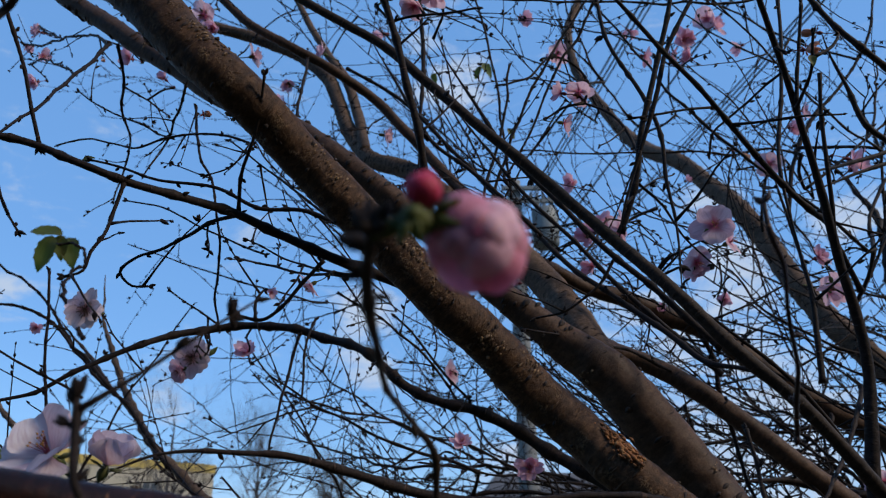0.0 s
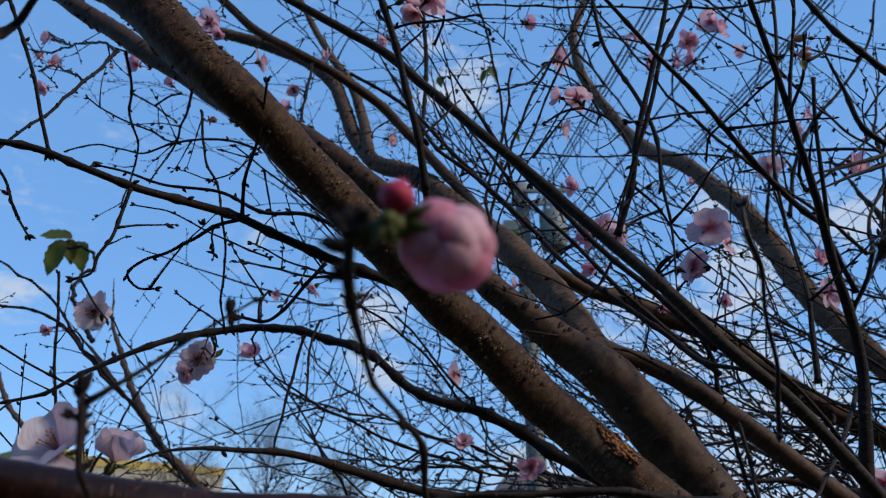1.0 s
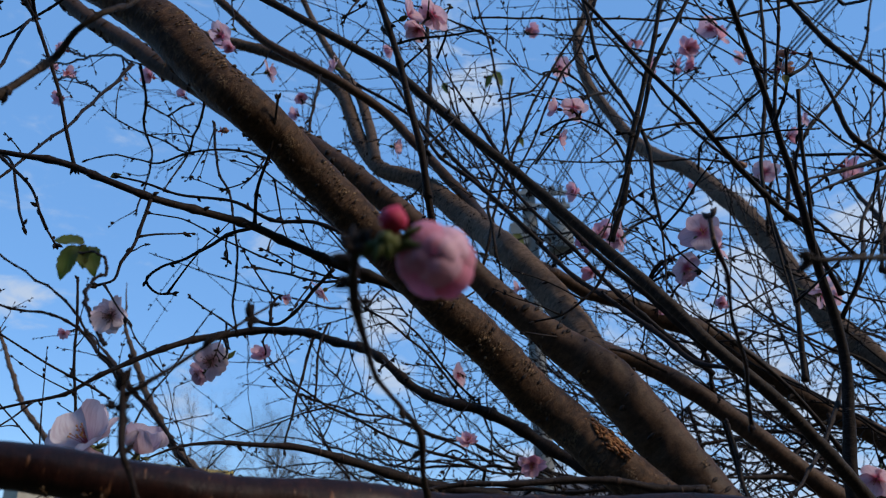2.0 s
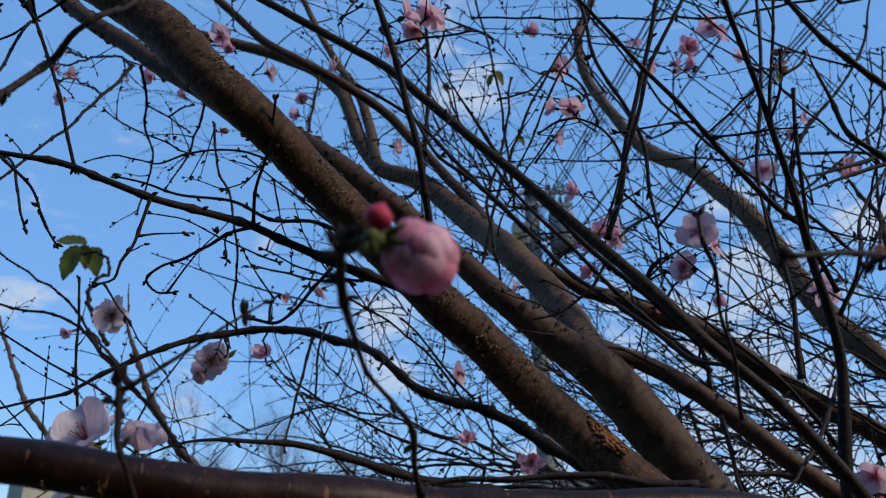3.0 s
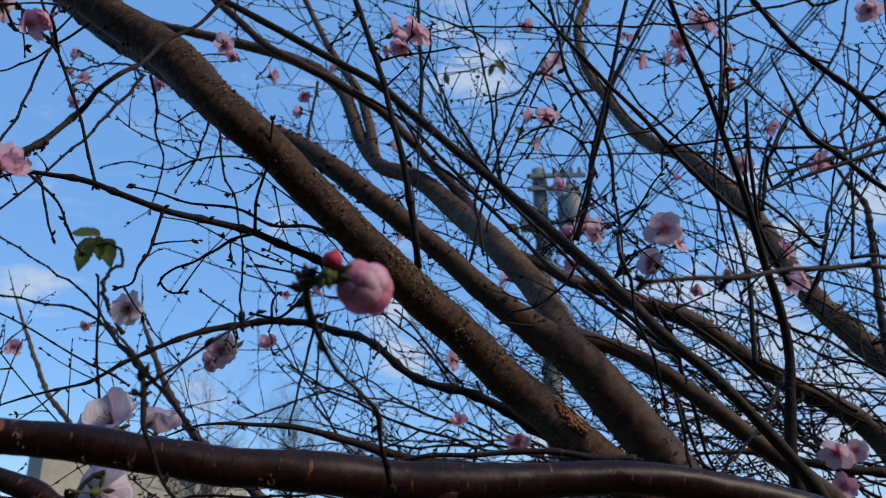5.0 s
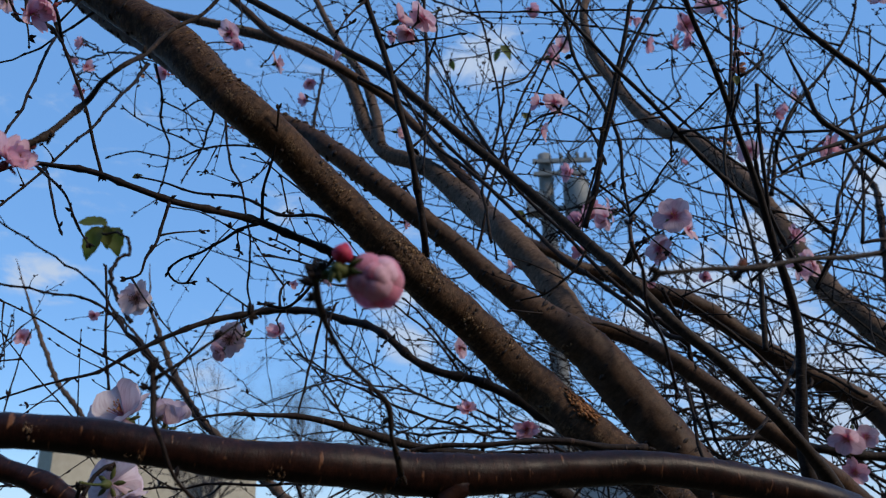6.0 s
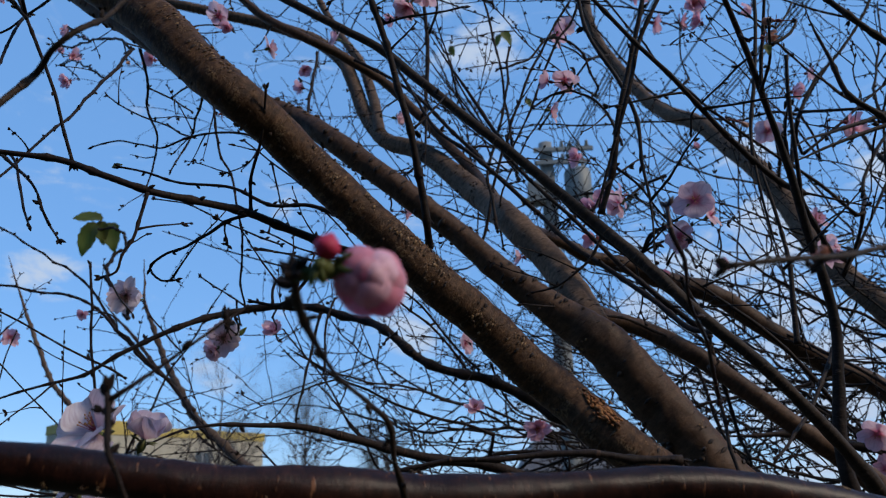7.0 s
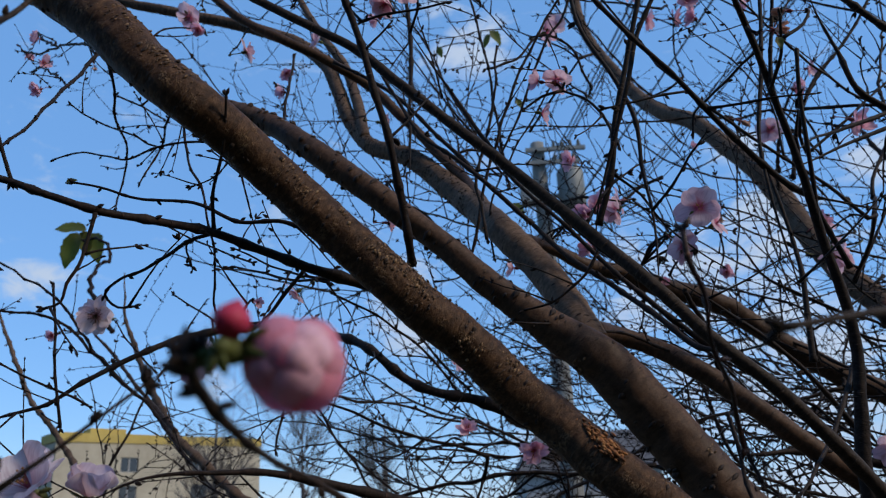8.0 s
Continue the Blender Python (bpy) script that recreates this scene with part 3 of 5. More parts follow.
limb([(0.176, 0.830, 1.727, 0.0098), (0.219, 0.880, 1.725, 0.0103), (0.251, 0.880, 1.712, 0.0107), (0.281, 0.870, 1.690, 0.0110), (0.324, 0.860, 1.653, 0.0112), (0.371, 0.850, 1.607, 0.0113), (0.424, 0.850, 1.564, 0.0116), (0.620, 1.020, 1.420, 0.0197), (0.720, 0.980, 1.150, 0.0287)])
limb([(0.971, 2.682, 4.621, 0.0161), (0.660, 2.600, 3.721, 0.0159), (0.572, 2.550, 3.465, 0.0173), (0.581, 2.500, 3.254, 0.0187), (0.637, 2.400, 3.026, 0.0195), (0.688, 2.300, 2.849, 0.0221), (0.725, 2.200, 2.732, 0.0245), (0.775, 2.100, 2.642, 0.0249), (0.826, 2.000, 2.501, 0.0266), (0.851, 1.900, 2.382, 0.0279), (0.882, 1.850, 2.273, 0.0281), (0.894, 1.780, 2.145, 0.0279), (0.915, 1.700, 2.019, 0.0286), (0.954, 1.640, 1.920, 0.0283), (0.999, 1.600, 1.839, 0.0284), (0.920, 1.300, 1.600, 0.0300), (0.860, 1.100, 1.300, 0.0360)], False, PALE)
limb([(0.209, 0.449, 2.023, 0.0022), (0.246, 0.490, 1.922, 0.0023), (0.264, 0.515, 1.900, 0.0024), (0.284, 0.540, 1.863, 0.0026), (0.303, 0.565, 1.825, 0.0028), (0.320, 0.590, 1.779, 0.0036), (0.336, 0.610, 1.736, 0.0040), (0.349, 0.625, 1.696, 0.0044), (0.355, 0.635, 1.654, 0.0046), (0.351, 0.640, 1.609, 0.0052), (0.344, 0.645, 1.551, 0.0058), (0.500, 0.720, 1.300, 0.0152), (0.660, 0.850, 1.050, 0.0220)], False, TWIG)
limb([(-0.282, 0.252, 1.543, 0.0084), (-0.215, 0.262, 1.536, 0.0086), (-0.190, 0.270, 1.534, 0.0089), (-0.170, 0.277, 1.532, 0.0091), (-0.130, 0.290, 1.527, 0.0098), (-0.094, 0.303, 1.522, 0.0103), (-0.056, 0.317, 1.519, 0.0111), (-0.020, 0.334, 1.516, 0.0122), (0.015, 0.345, 1.514, 0.0126), (0.053, 0.355, 1.514, 0.0109), (0.088, 0.365, 1.516, 0.0102), (0.131, 0.375, 1.517, 0.0100), (0.172, 0.385, 1.513, 0.0102), (0.210, 0.395, 1.506, 0.0103), (0.258, 0.410, 1.494, 0.0105), (0.340, 0.500, 1.460, 0.0140), (0.560, 0.720, 1.200, 0.0220)], True, NEAR)
branch([(0.019, 0.345, 1.512, 0.0082), (0.009, 0.340, 1.500, 0.0071), (0.001, 0.335, 1.485, 0.0066), (-0.030, 0.320, 1.400, 0.0080)], NEAR)
branch([(0.059, 0.517, 2.057, 0.0017), (0.141, 0.530, 1.952, 0.0017), (0.180, 0.542, 1.909, 0.0020), (0.226, 0.560, 1.863, 0.0022), (0.273, 0.590, 1.825, 0.0025), (0.325, 0.624, 1.795, 0.0028), (0.362, 0.660, 1.797, 0.0032)])
branch([(0.294, 0.528, 2.101, 0.0018), (0.217, 0.540, 1.961, 0.0018), (0.201, 0.546, 1.933, 0.0019), (0.190, 0.551, 1.912, 0.0020), (0.178, 0.557, 1.869, 0.0020), (0.170, 0.564, 1.843, 0.0020), (0.158, 0.573, 1.808, 0.0021), (0.144, 0.581, 1.765, 0.0021), (0.143, 0.590, 1.751, 0.0022)])
branch([(0.122, 0.605, 2.201, 0.0019), (0.147, 0.600, 2.011, 0.0018), (0.154, 0.597, 1.956, 0.0018), (0.176, 0.593, 1.898, 0.0019), (0.188, 0.590, 1.856, 0.0019), (0.188, 0.585, 1.798, 0.0020), (0.188, 0.580, 1.745, 0.0020), (0.184, 0.575, 1.700, 0.0020)])
branch([(-0.123, 0.505, 2.175, 0.0028), (-0.069, 0.520, 2.000, 0.0027), (-0.047, 0.533, 1.934, 0.0029), (-0.031, 0.547, 1.876, 0.0030), (-0.021, 0.560, 1.826, 0.0032), (-0.014, 0.578, 1.785, 0.0034), (-0.010, 0.597, 1.749, 0.0035), (-0.009, 0.615, 1.743, 0.0039)])
branch([(-0.028, 0.930, 2.586, 0.0027), (-0.020, 0.930, 2.289, 0.0027), (-0.017, 0.930, 2.178, 0.0031), (-0.020, 0.920, 2.078, 0.0033), (-0.024, 0.900, 1.956, 0.0036)])
branch([(0.344, 0.800, 2.404, 0.0033), (0.468, 0.800, 2.201, 0.0034), (0.509, 0.800, 2.134, 0.0036), (0.534, 0.800, 2.100, 0.0039), (0.579, 0.810, 2.066, 0.0042), (0.632, 0.830, 2.017, 0.0045), (0.688, 0.850, 1.969, 0.0049), (0.817, 0.877, 1.828, 0.0050)])
branch([(0.437, 0.720, 2.059, 0.0023), (0.444, 0.728, 2.043, 0.0026), (0.460, 0.735, 1.997, 0.0028), (0.476, 0.742, 1.952, 0.0031), (0.506, 0.750, 1.931, 0.0033), (0.622, 0.766, 1.831, 0.0035)])
branch([(0.409, 0.800, 1.905, 0.0016), (0.459, 0.833, 1.940, 0.0021), (0.524, 0.867, 1.971, 0.0026), (0.628, 0.900, 2.016, 0.0032), (0.882, 0.941, 2.113, 0.0038)])
branch([(0.737, 0.718, 1.967, 0.0029), (0.541, 0.700, 1.906, 0.0026), (0.487, 0.690, 1.887, 0.0023), (0.412, 0.680, 1.859, 0.0020), (0.366, 0.670, 1.838, 0.0017), (0.329, 0.660, 1.824, 0.0015)])
branch([(0.558, 1.100, 2.006, 0.0034), (0.582, 1.100, 2.092, 0.0032), (0.632, 1.100, 2.181, 0.0029), (0.690, 1.100, 2.244, 0.0025), (0.761, 1.100, 2.347, 0.0023), (0.787, 1.100, 2.423, 0.0019), (0.910, 1.100, 2.783, 0.0019)])
branch([(0.364, 0.625, 2.294, 0.0016), (0.339, 0.620, 2.062, 0.0016), (0.330, 0.616, 1.985, 0.0017), (0.316, 0.612, 1.910, 0.0018), (0.299, 0.608, 1.834, 0.0019), (0.297, 0.604, 1.787, 0.0020), (0.302, 0.600, 1.695, 0.0021)])
branch([(0.378, 0.660, 1.730, 0.0026), (0.345, 0.633, 1.785, 0.0022), (0.330, 0.607, 1.832, 0.0018), (0.326, 0.580, 1.858, 0.0014)])
branch([(0.337, 0.680, 1.651, 0.0028), (0.343, 0.685, 1.693, 0.0026), (0.349, 0.690, 1.738, 0.0023), (0.350, 0.695, 1.768, 0.0019), (0.338, 0.700, 1.879, 0.0016)])
branch([(0.148, 0.600, 1.762, 0.0029), (0.161, 0.590, 1.798, 0.0027), (0.171, 0.580, 1.856, 0.0025), (0.189, 0.570, 1.915, 0.0023), (0.200, 0.560, 1.959, 0.0021), (0.240, 0.546, 2.104, 0.0020)])
branch([(0.982, 1.700, 2.499, 0.0038), (1.016, 1.700, 2.415, 0.0052), (1.026, 1.660, 2.327, 0.0061), (1.036, 1.620, 2.253, 0.0065), (1.017, 1.580, 2.167, 0.0067), (0.983, 1.550, 2.023, 0.0069), (0.946, 1.500, 1.864, 0.0077), (0.903, 1.447, 1.587, 0.0075)])
branch([(0.938, 1.700, 2.553, 0.0029), (0.902, 1.738, 2.498, 0.0034), (0.868, 1.775, 2.394, 0.0039), (0.865, 1.813, 2.318, 0.0044), (0.876, 1.850, 2.265, 0.0049)])
branch([(0.324, 0.560, 1.894, 0.0016), (0.323, 0.570, 1.861, 0.0017), (0.325, 0.580, 1.814, 0.0018), (0.327, 0.590, 1.781, 0.0019), (0.329, 0.600, 1.747, 0.0020)])
branch([(-0.121, 0.900, 2.136, 0.0022), (-0.042, 0.887, 2.073, 0.0024), (0.017, 0.875, 1.997, 0.0026), (0.054, 0.863, 1.947, 0.0028), (0.105, 0.850, 1.878, 0.0029)])
branch([(-0.090, 0.850, 2.156, 0.0018), (-0.031, 0.840, 2.032, 0.0020), (-0.003, 0.830, 1.977, 0.0022), (0.033, 0.820, 1.941, 0.0024), (0.058, 0.810, 1.911, 0.0026), (0.116, 0.800, 1.842, 0.0027)])
twig([(0.079, 0.950, 1.857, 0.0014), (0.074, 0.937, 1.900, 0.0013), (0.100, 0.925, 1.968, 0.0012), (0.144, 0.912, 2.038, 0.0012), (0.176, 0.900, 2.084, 0.0011)])
twig([(0.109, 1.000, 1.988, 0.0019), (0.101, 1.000, 2.089, 0.0019), (0.096, 1.000, 2.168, 0.0018), (0.088, 1.000, 2.240, 0.0018), (0.067, 1.000, 2.343, 0.0017), (0.003, 1.000, 2.648, 0.0018)])
twig([(0.033, 0.600, 1.994, 0.0010), (0.010, 0.607, 1.994, 0.0011), (-0.027, 0.613, 1.995, 0.0012), (-0.049, 0.620, 1.993, 0.0013)])
twig([(0.046, 0.900, 1.839, 0.0020), (0.095, 0.890, 2.008, 0.0019), (0.136, 0.880, 2.106, 0.0018), (0.177, 0.870, 2.173, 0.0016), (0.211, 0.860, 2.227, 0.0015), (0.339, 0.843, 2.441, 0.0014)])
twig([(0.235, 0.950, 2.102, 0.0019), (0.205, 0.937, 2.165, 0.0018), (0.175, 0.925, 2.175, 0.0017), (0.126, 0.912, 2.128, 0.0016), (0.085, 0.900, 2.111, 0.0015)])
branch([(-0.422, 0.472, 1.809, 0.0023), (-0.325, 0.480, 1.787, 0.0024), (-0.285, 0.487, 1.780, 0.0026), (-0.257, 0.490, 1.769, 0.0026), (-0.227, 0.497, 1.758, 0.0028), (-0.196, 0.525, 1.759, 0.0030), (-0.160, 0.556, 1.760, 0.0033), (-0.126, 0.580, 1.751, 0.0036), (-0.094, 0.585, 1.736, 0.0039), (-0.063, 0.597, 1.727, 0.0044), (-0.027, 0.605, 1.717, 0.0048)])
branch([(-0.640, 0.867, 1.630, 0.0029), (-0.501, 0.870, 1.673, 0.0032), (-0.450, 0.872, 1.689, 0.0036), (-0.410, 0.885, 1.712, 0.0040), (-0.372, 0.910, 1.741, 0.0041), (-0.324, 0.940, 1.770, 0.0046), (-0.268, 0.960, 1.787, 0.0047), (-0.229, 0.960, 1.790, 0.0047), (-0.173, 0.950, 1.779, 0.0050), (-0.121, 0.930, 1.758, 0.0052), (-0.077, 0.900, 1.728, 0.0050), (-0.050, 0.890, 1.700, 0.0052), (-0.011, 0.880, 1.679, 0.0051), (0.034, 0.880, 1.667, 0.0056), (0.078, 0.890, 1.647, 0.0062), (0.116, 0.890, 1.624, 0.0066), (0.160, 0.870, 1.594, 0.0070), (0.300, 0.850, 1.520, 0.0101), (0.500, 0.860, 1.300, 0.0147)])
branch([(-0.226, 0.490, 1.553, 0.0016), (-0.204, 0.490, 1.562, 0.0019), (-0.185, 0.495, 1.570, 0.0021), (-0.164, 0.500, 1.573, 0.0023), (-0.135, 0.510, 1.573, 0.0025), (-0.109, 0.520, 1.573, 0.0028), (-0.074, 0.535, 1.567, 0.0030), (-0.045, 0.550, 1.560, 0.0033), (-0.014, 0.560, 1.552, 0.0035), (0.025, 0.570, 1.544, 0.0037), (0.250, 0.630, 1.420, 0.0100)])
branch([(-0.772, 1.750, 2.145, 0.0040), (-0.737, 1.700, 2.026, 0.0050), (-0.657, 1.620, 1.883, 0.0058), (-0.592, 1.550, 1.793, 0.0066), (-0.515, 1.480, 1.711, 0.0072), (-0.403, 1.420, 1.616, 0.0078), (-0.291, 1.360, 1.532, 0.0085)], PALE)
branch([(-1.310, 2.050, 2.280, 0.0040), (-1.208, 2.000, 2.104, 0.0048), (-1.129, 1.950, 1.988, 0.0052), (-1.050, 1.900, 1.877, 0.0056), (-0.948, 1.850, 1.780, 0.0060), (-0.867, 1.800, 1.694, 0.0064), (-0.745, 1.700, 1.566, 0.0075)], PALE)
branch([(-0.006, 0.700, 2.034, 0.0018), (0.031, 0.700, 1.965, 0.0020), (0.075, 0.690, 1.878, 0.0023), (0.118, 0.680, 1.823, 0.0025), (0.158, 0.670, 1.771, 0.0027), (0.196, 0.660, 1.727, 0.0029), (0.240, 0.650, 1.674, 0.0032)])
branch([(0.003, 0.860, 2.081, 0.0018), (0.060, 0.850, 1.985, 0.0020), (0.106, 0.840, 1.914, 0.0022), (0.157, 0.830, 1.850, 0.0024), (0.198, 0.820, 1.796, 0.0026), (0.246, 0.800, 1.733, 0.0030), (0.296, 0.800, 1.685, 0.0034)])
branch([(0.252, 0.780, 1.767, 0.0014), (0.297, 0.780, 1.732, 0.0018), (0.345, 0.790, 1.696, 0.0021), (0.390, 0.800, 1.649, 0.0024), (0.437, 0.820, 1.595, 0.0028)])
branch([(-0.805, 1.620, 2.005, 0.0029), (-0.716, 1.580, 1.919, 0.0033), (-0.623, 1.520, 1.824, 0.0036), (-0.512, 1.450, 1.722, 0.0039)], GREY)
twig([(-0.285, 0.487, 1.781, 0.0015), (-0.290, 0.478, 1.804, 0.0014), (-0.298, 0.469, 1.833, 0.0014), (-0.306, 0.459, 1.859, 0.0014), (-0.313, 0.450, 1.883, 0.0013), (-0.355, 0.432, 1.997, 0.0013)])
twig([(-0.488, 0.620, 1.783, 0.0011), (-0.439, 0.680, 1.899, 0.0014), (-0.431, 0.730, 1.965, 0.0017), (-0.429, 0.790, 2.049, 0.0020), (-0.429, 0.860, 2.145, 0.0024)])
twig([(-0.423, 0.870, 2.149, 0.0022), (-0.414, 0.890, 2.104, 0.0019), (-0.429, 0.930, 2.081, 0.0018), (-0.430, 0.965, 2.065, 0.0015), (-0.455, 1.020, 2.045, 0.0014), (-0.465, 1.030, 1.995, 0.0012)])
twig([(-0.426, 0.920, 2.117, 0.0014), (-0.413, 0.970, 2.126, 0.0013), (-0.399, 1.020, 2.132, 0.0012)])
twig([(-0.464, 0.850, 1.988, 0.0010), (-0.441, 0.836, 1.986, 0.0011), (-0.386, 0.821, 1.973, 0.0011), (-0.353, 0.807, 1.959, 0.0012), (-0.310, 0.793, 1.964, 0.0013), (-0.273, 0.779, 1.962, 0.0014), (-0.237, 0.764, 1.951, 0.0014), (-0.201, 0.750, 1.932, 0.0015)])
twig([(-0.305, 0.810, 2.047, 0.0017), (-0.361, 0.915, 2.019, 0.0014), (-0.375, 0.900, 1.972, 0.0010)])
twig([(-0.312, 0.620, 1.842, 0.0010), (-0.289, 0.617, 1.836, 0.0011), (-0.246, 0.613, 1.818, 0.0013), (-0.199, 0.610, 1.811, 0.0015), (-0.157, 0.607, 1.789, 0.0017), (-0.118, 0.603, 1.785, 0.0019), (-0.088, 0.600, 1.772, 0.0020)])
twig([(-0.208, 0.680, 1.896, 0.0008), (-0.169, 0.660, 1.856, 0.0009), (-0.135, 0.640, 1.822, 0.0011), (-0.095, 0.620, 1.782, 0.0012)])
twig([(-0.133, 0.485, 1.838, 0.0010), (-0.141, 0.508, 1.807, 0.0012), (-0.154, 0.532, 1.781, 0.0014), (-0.160, 0.555, 1.763, 0.0017)])
twig([(-0.286, 0.800, 2.010, 0.0016), (-0.276, 0.793, 1.951, 0.0015), (-0.254, 0.787, 1.904, 0.0014), (-0.244, 0.780, 1.864, 0.0013), (-0.246, 0.820, 1.839, 0.0013), (-0.258, 0.860, 1.791, 0.0013), (-0.262, 0.900, 1.772, 0.0013)])
twig([(-0.161, 0.560, 1.761, 0.0017), (-0.187, 0.566, 1.756, 0.0016), (-0.202, 0.571, 1.747, 0.0014), (-0.222, 0.577, 1.740, 0.0013), (-0.246, 0.583, 1.735, 0.0012), (-0.259, 0.589, 1.724, 0.0011), (-0.249, 0.594, 1.714, 0.0010), (-0.238, 0.600, 1.716, 0.0009)])
twig([(-0.227, 0.497, 1.757, 0.0015), (-0.230, 0.498, 1.740, 0.0014), (-0.235, 0.498, 1.717, 0.0012), (-0.243, 0.499, 1.704, 0.0011), (-0.246, 0.499, 1.692, 0.0010), (-0.258, 0.500, 1.689, 0.0009)])
twig([(-0.452, 0.860, 1.826, 0.0016), (-0.449, 0.867, 1.773, 0.0016), (-0.444, 0.873, 1.722, 0.0017), (-0.436, 0.880, 1.660, 0.0018)])
twig([(-0.172, 0.940, 1.768, 0.0020), (-0.182, 0.927, 1.704, 0.0017), (-0.190, 0.913, 1.657, 0.0014), (-0.192, 0.900, 1.624, 0.0012)])
twig([(-0.102, 0.620, 1.746, 0.0018), (-0.118, 0.627, 1.728, 0.0017), (-0.138, 0.635, 1.710, 0.0016), (-0.155, 0.643, 1.703, 0.0015), (-0.181, 0.650, 1.708, 0.0014)])
twig([(-1.402, 2.700, 2.610, 0.0040), (-1.300, 2.660, 2.600, 0.0047), (-1.227, 2.620, 2.500, 0.0054), (-1.261, 2.580, 2.443, 0.0060), (-1.246, 2.540, 2.367, 0.0066), (-1.131, 2.500, 2.196, 0.0071)])
twig([(-0.051, 0.900, 1.781, 0.0013), (-0.010, 0.890, 1.730, 0.0014), (0.034, 0.880, 1.675, 0.0015)])
twig([(-0.202, 0.750, 1.797, 0.0011), (-0.142, 0.705, 1.768, 0.0013), (-0.088, 0.660, 1.746, 0.0014)])
twig([(-0.083, 0.660, 1.747, 0.0014), (-0.116, 0.673, 1.757, 0.0012), (-0.139, 0.687, 1.770, 0.0010), (-0.186, 0.700, 1.798, 0.0008)])
twig([(-0.446, 0.507, 1.884, 0.0016), (-0.344, 0.500, 1.790, 0.0013), (-0.320, 0.497, 1.768, 0.0011), (-0.303, 0.493, 1.736, 0.0009), (-0.290, 0.490, 1.717, 0.0008)])
twig([(-0.581, 0.575, 1.794, 0.0014), (-0.426, 0.550, 1.815, 0.0013), (-0.370, 0.533, 1.817, 0.0012), (-0.345, 0.517, 1.779, 0.0011), (-0.322, 0.500, 1.735, 0.0009)])
twig([(-0.942, 1.200, 1.946, 0.0020), (-0.703, 1.200, 1.900, 0.0021), (-0.638, 1.200, 1.887, 0.0023), (-0.577, 1.200, 1.838, 0.0024), (-0.494, 1.200, 1.757, 0.0025)])
twig([(-1.041, 1.317, 2.179, 0.0018), (-0.775, 1.300, 2.006, 0.0019), (-0.679, 1.288, 1.943, 0.0023), (-0.578, 1.275, 1.820, 0.0027), (-0.477, 1.262, 1.725, 0.0030), (-0.410, 1.250, 1.644, 0.0033)])
twig([(-0.577, 0.760, 1.783, 0.0010), (-0.457, 0.800, 1.717, 0.0011), (-0.424, 0.825, 1.698, 0.0013), (-0.390, 0.850, 1.679, 0.0015)])
twig([(-0.348, 0.970, 1.839, 0.0011), (-0.307, 0.965, 1.810, 0.0012), (-0.268, 0.960, 1.782, 0.0014)])
twig([(0.141, 0.656, 1.925, 0.0011), (0.161, 0.644, 1.907, 0.0013), (0.176, 0.632, 1.874, 0.0014), (0.180, 0.620, 1.845, 0.0016)])
twig([(0.103, 0.900, 2.142, 0.0015), (0.088, 0.893, 2.038, 0.0018), (0.062, 0.887, 1.932, 0.0020), (0.067, 0.880, 1.860, 0.0023)])
twig([(-0.176, 0.900, 2.149, 0.0018), (-0.175, 0.850, 2.041, 0.0019), (-0.169, 0.800, 1.970, 0.0019)])
twig([(-0.107, 0.800, 1.776, 0.0012), (-0.060, 0.827, 1.755, 0.0013), (-0.017, 0.853, 1.720, 0.0014), (0.021, 0.880, 1.677, 0.0015)])
twig([(-0.158, 0.900, 1.684, 0.0013), (-0.159, 0.920, 1.756, 0.0015), (-0.152, 0.940, 1.790, 0.0017)])
twig([(0.080, 0.720, 1.713, 0.0010), (0.143, 0.780, 1.719, 0.0014), (0.225, 0.840, 1.715, 0.0018), (0.313, 0.900, 1.689, 0.0022)])
twig([(0.091, 0.720, 1.724, 0.0010), (0.122, 0.713, 1.731, 0.0012), (0.150, 0.707, 1.750, 0.0014), (0.166, 0.700, 1.776, 0.0016)])
twig([(0.228, 0.600, 1.599, 0.0016), (0.227, 0.590, 1.565, 0.0016), (0.227, 0.580, 1.541, 0.0015), (0.234, 0.559, 1.453, 0.0014)])
twig([(0.272, 0.800, 1.755, 0.0022), (0.278, 0.810, 1.752, 0.0027), (0.305, 0.850, 1.722, 0.0026), (0.321, 0.870, 1.653, 0.0024), (0.332, 0.870, 1.599, 0.0020), (0.339, 0.860, 1.553, 0.0017)])
twig([(0.359, 0.660, 1.639, 0.0022), (0.301, 0.605, 1.576, 0.0016), (0.251, 0.550, 1.541, 0.0011)])
twig([(-0.044, 0.420, 1.529, 0.0011), (0.003, 0.422, 1.536, 0.0015), (0.058, 0.425, 1.539, 0.0019), (0.101, 0.427, 1.539, 0.0022), (0.145, 0.430, 1.533, 0.0026)])
twig([(-0.457, 0.860, 2.071, 0.0010), (-0.401, 0.840, 2.027, 0.0011), (-0.348, 0.820, 1.995, 0.0012), (-0.312, 0.800, 1.968, 0.0012)])
twig([(-0.234, 0.700, 1.868, 0.0008), (-0.215, 0.700, 1.875, 0.0008), (-0.194, 0.700, 1.897, 0.0008)])
twig([(-0.329, 0.750, 1.864, 0.0008), (-0.291, 0.738, 1.852, 0.0009), (-0.256, 0.725, 1.830, 0.0009), (-0.212, 0.712, 1.806, 0.0010), (-0.169, 0.700, 1.783, 0.0010)])
twig([(0.159, 0.565, 1.852, 0.0009), (0.200, 0.570, 1.862, 0.0010), (0.231, 0.575, 1.869, 0.0012)])
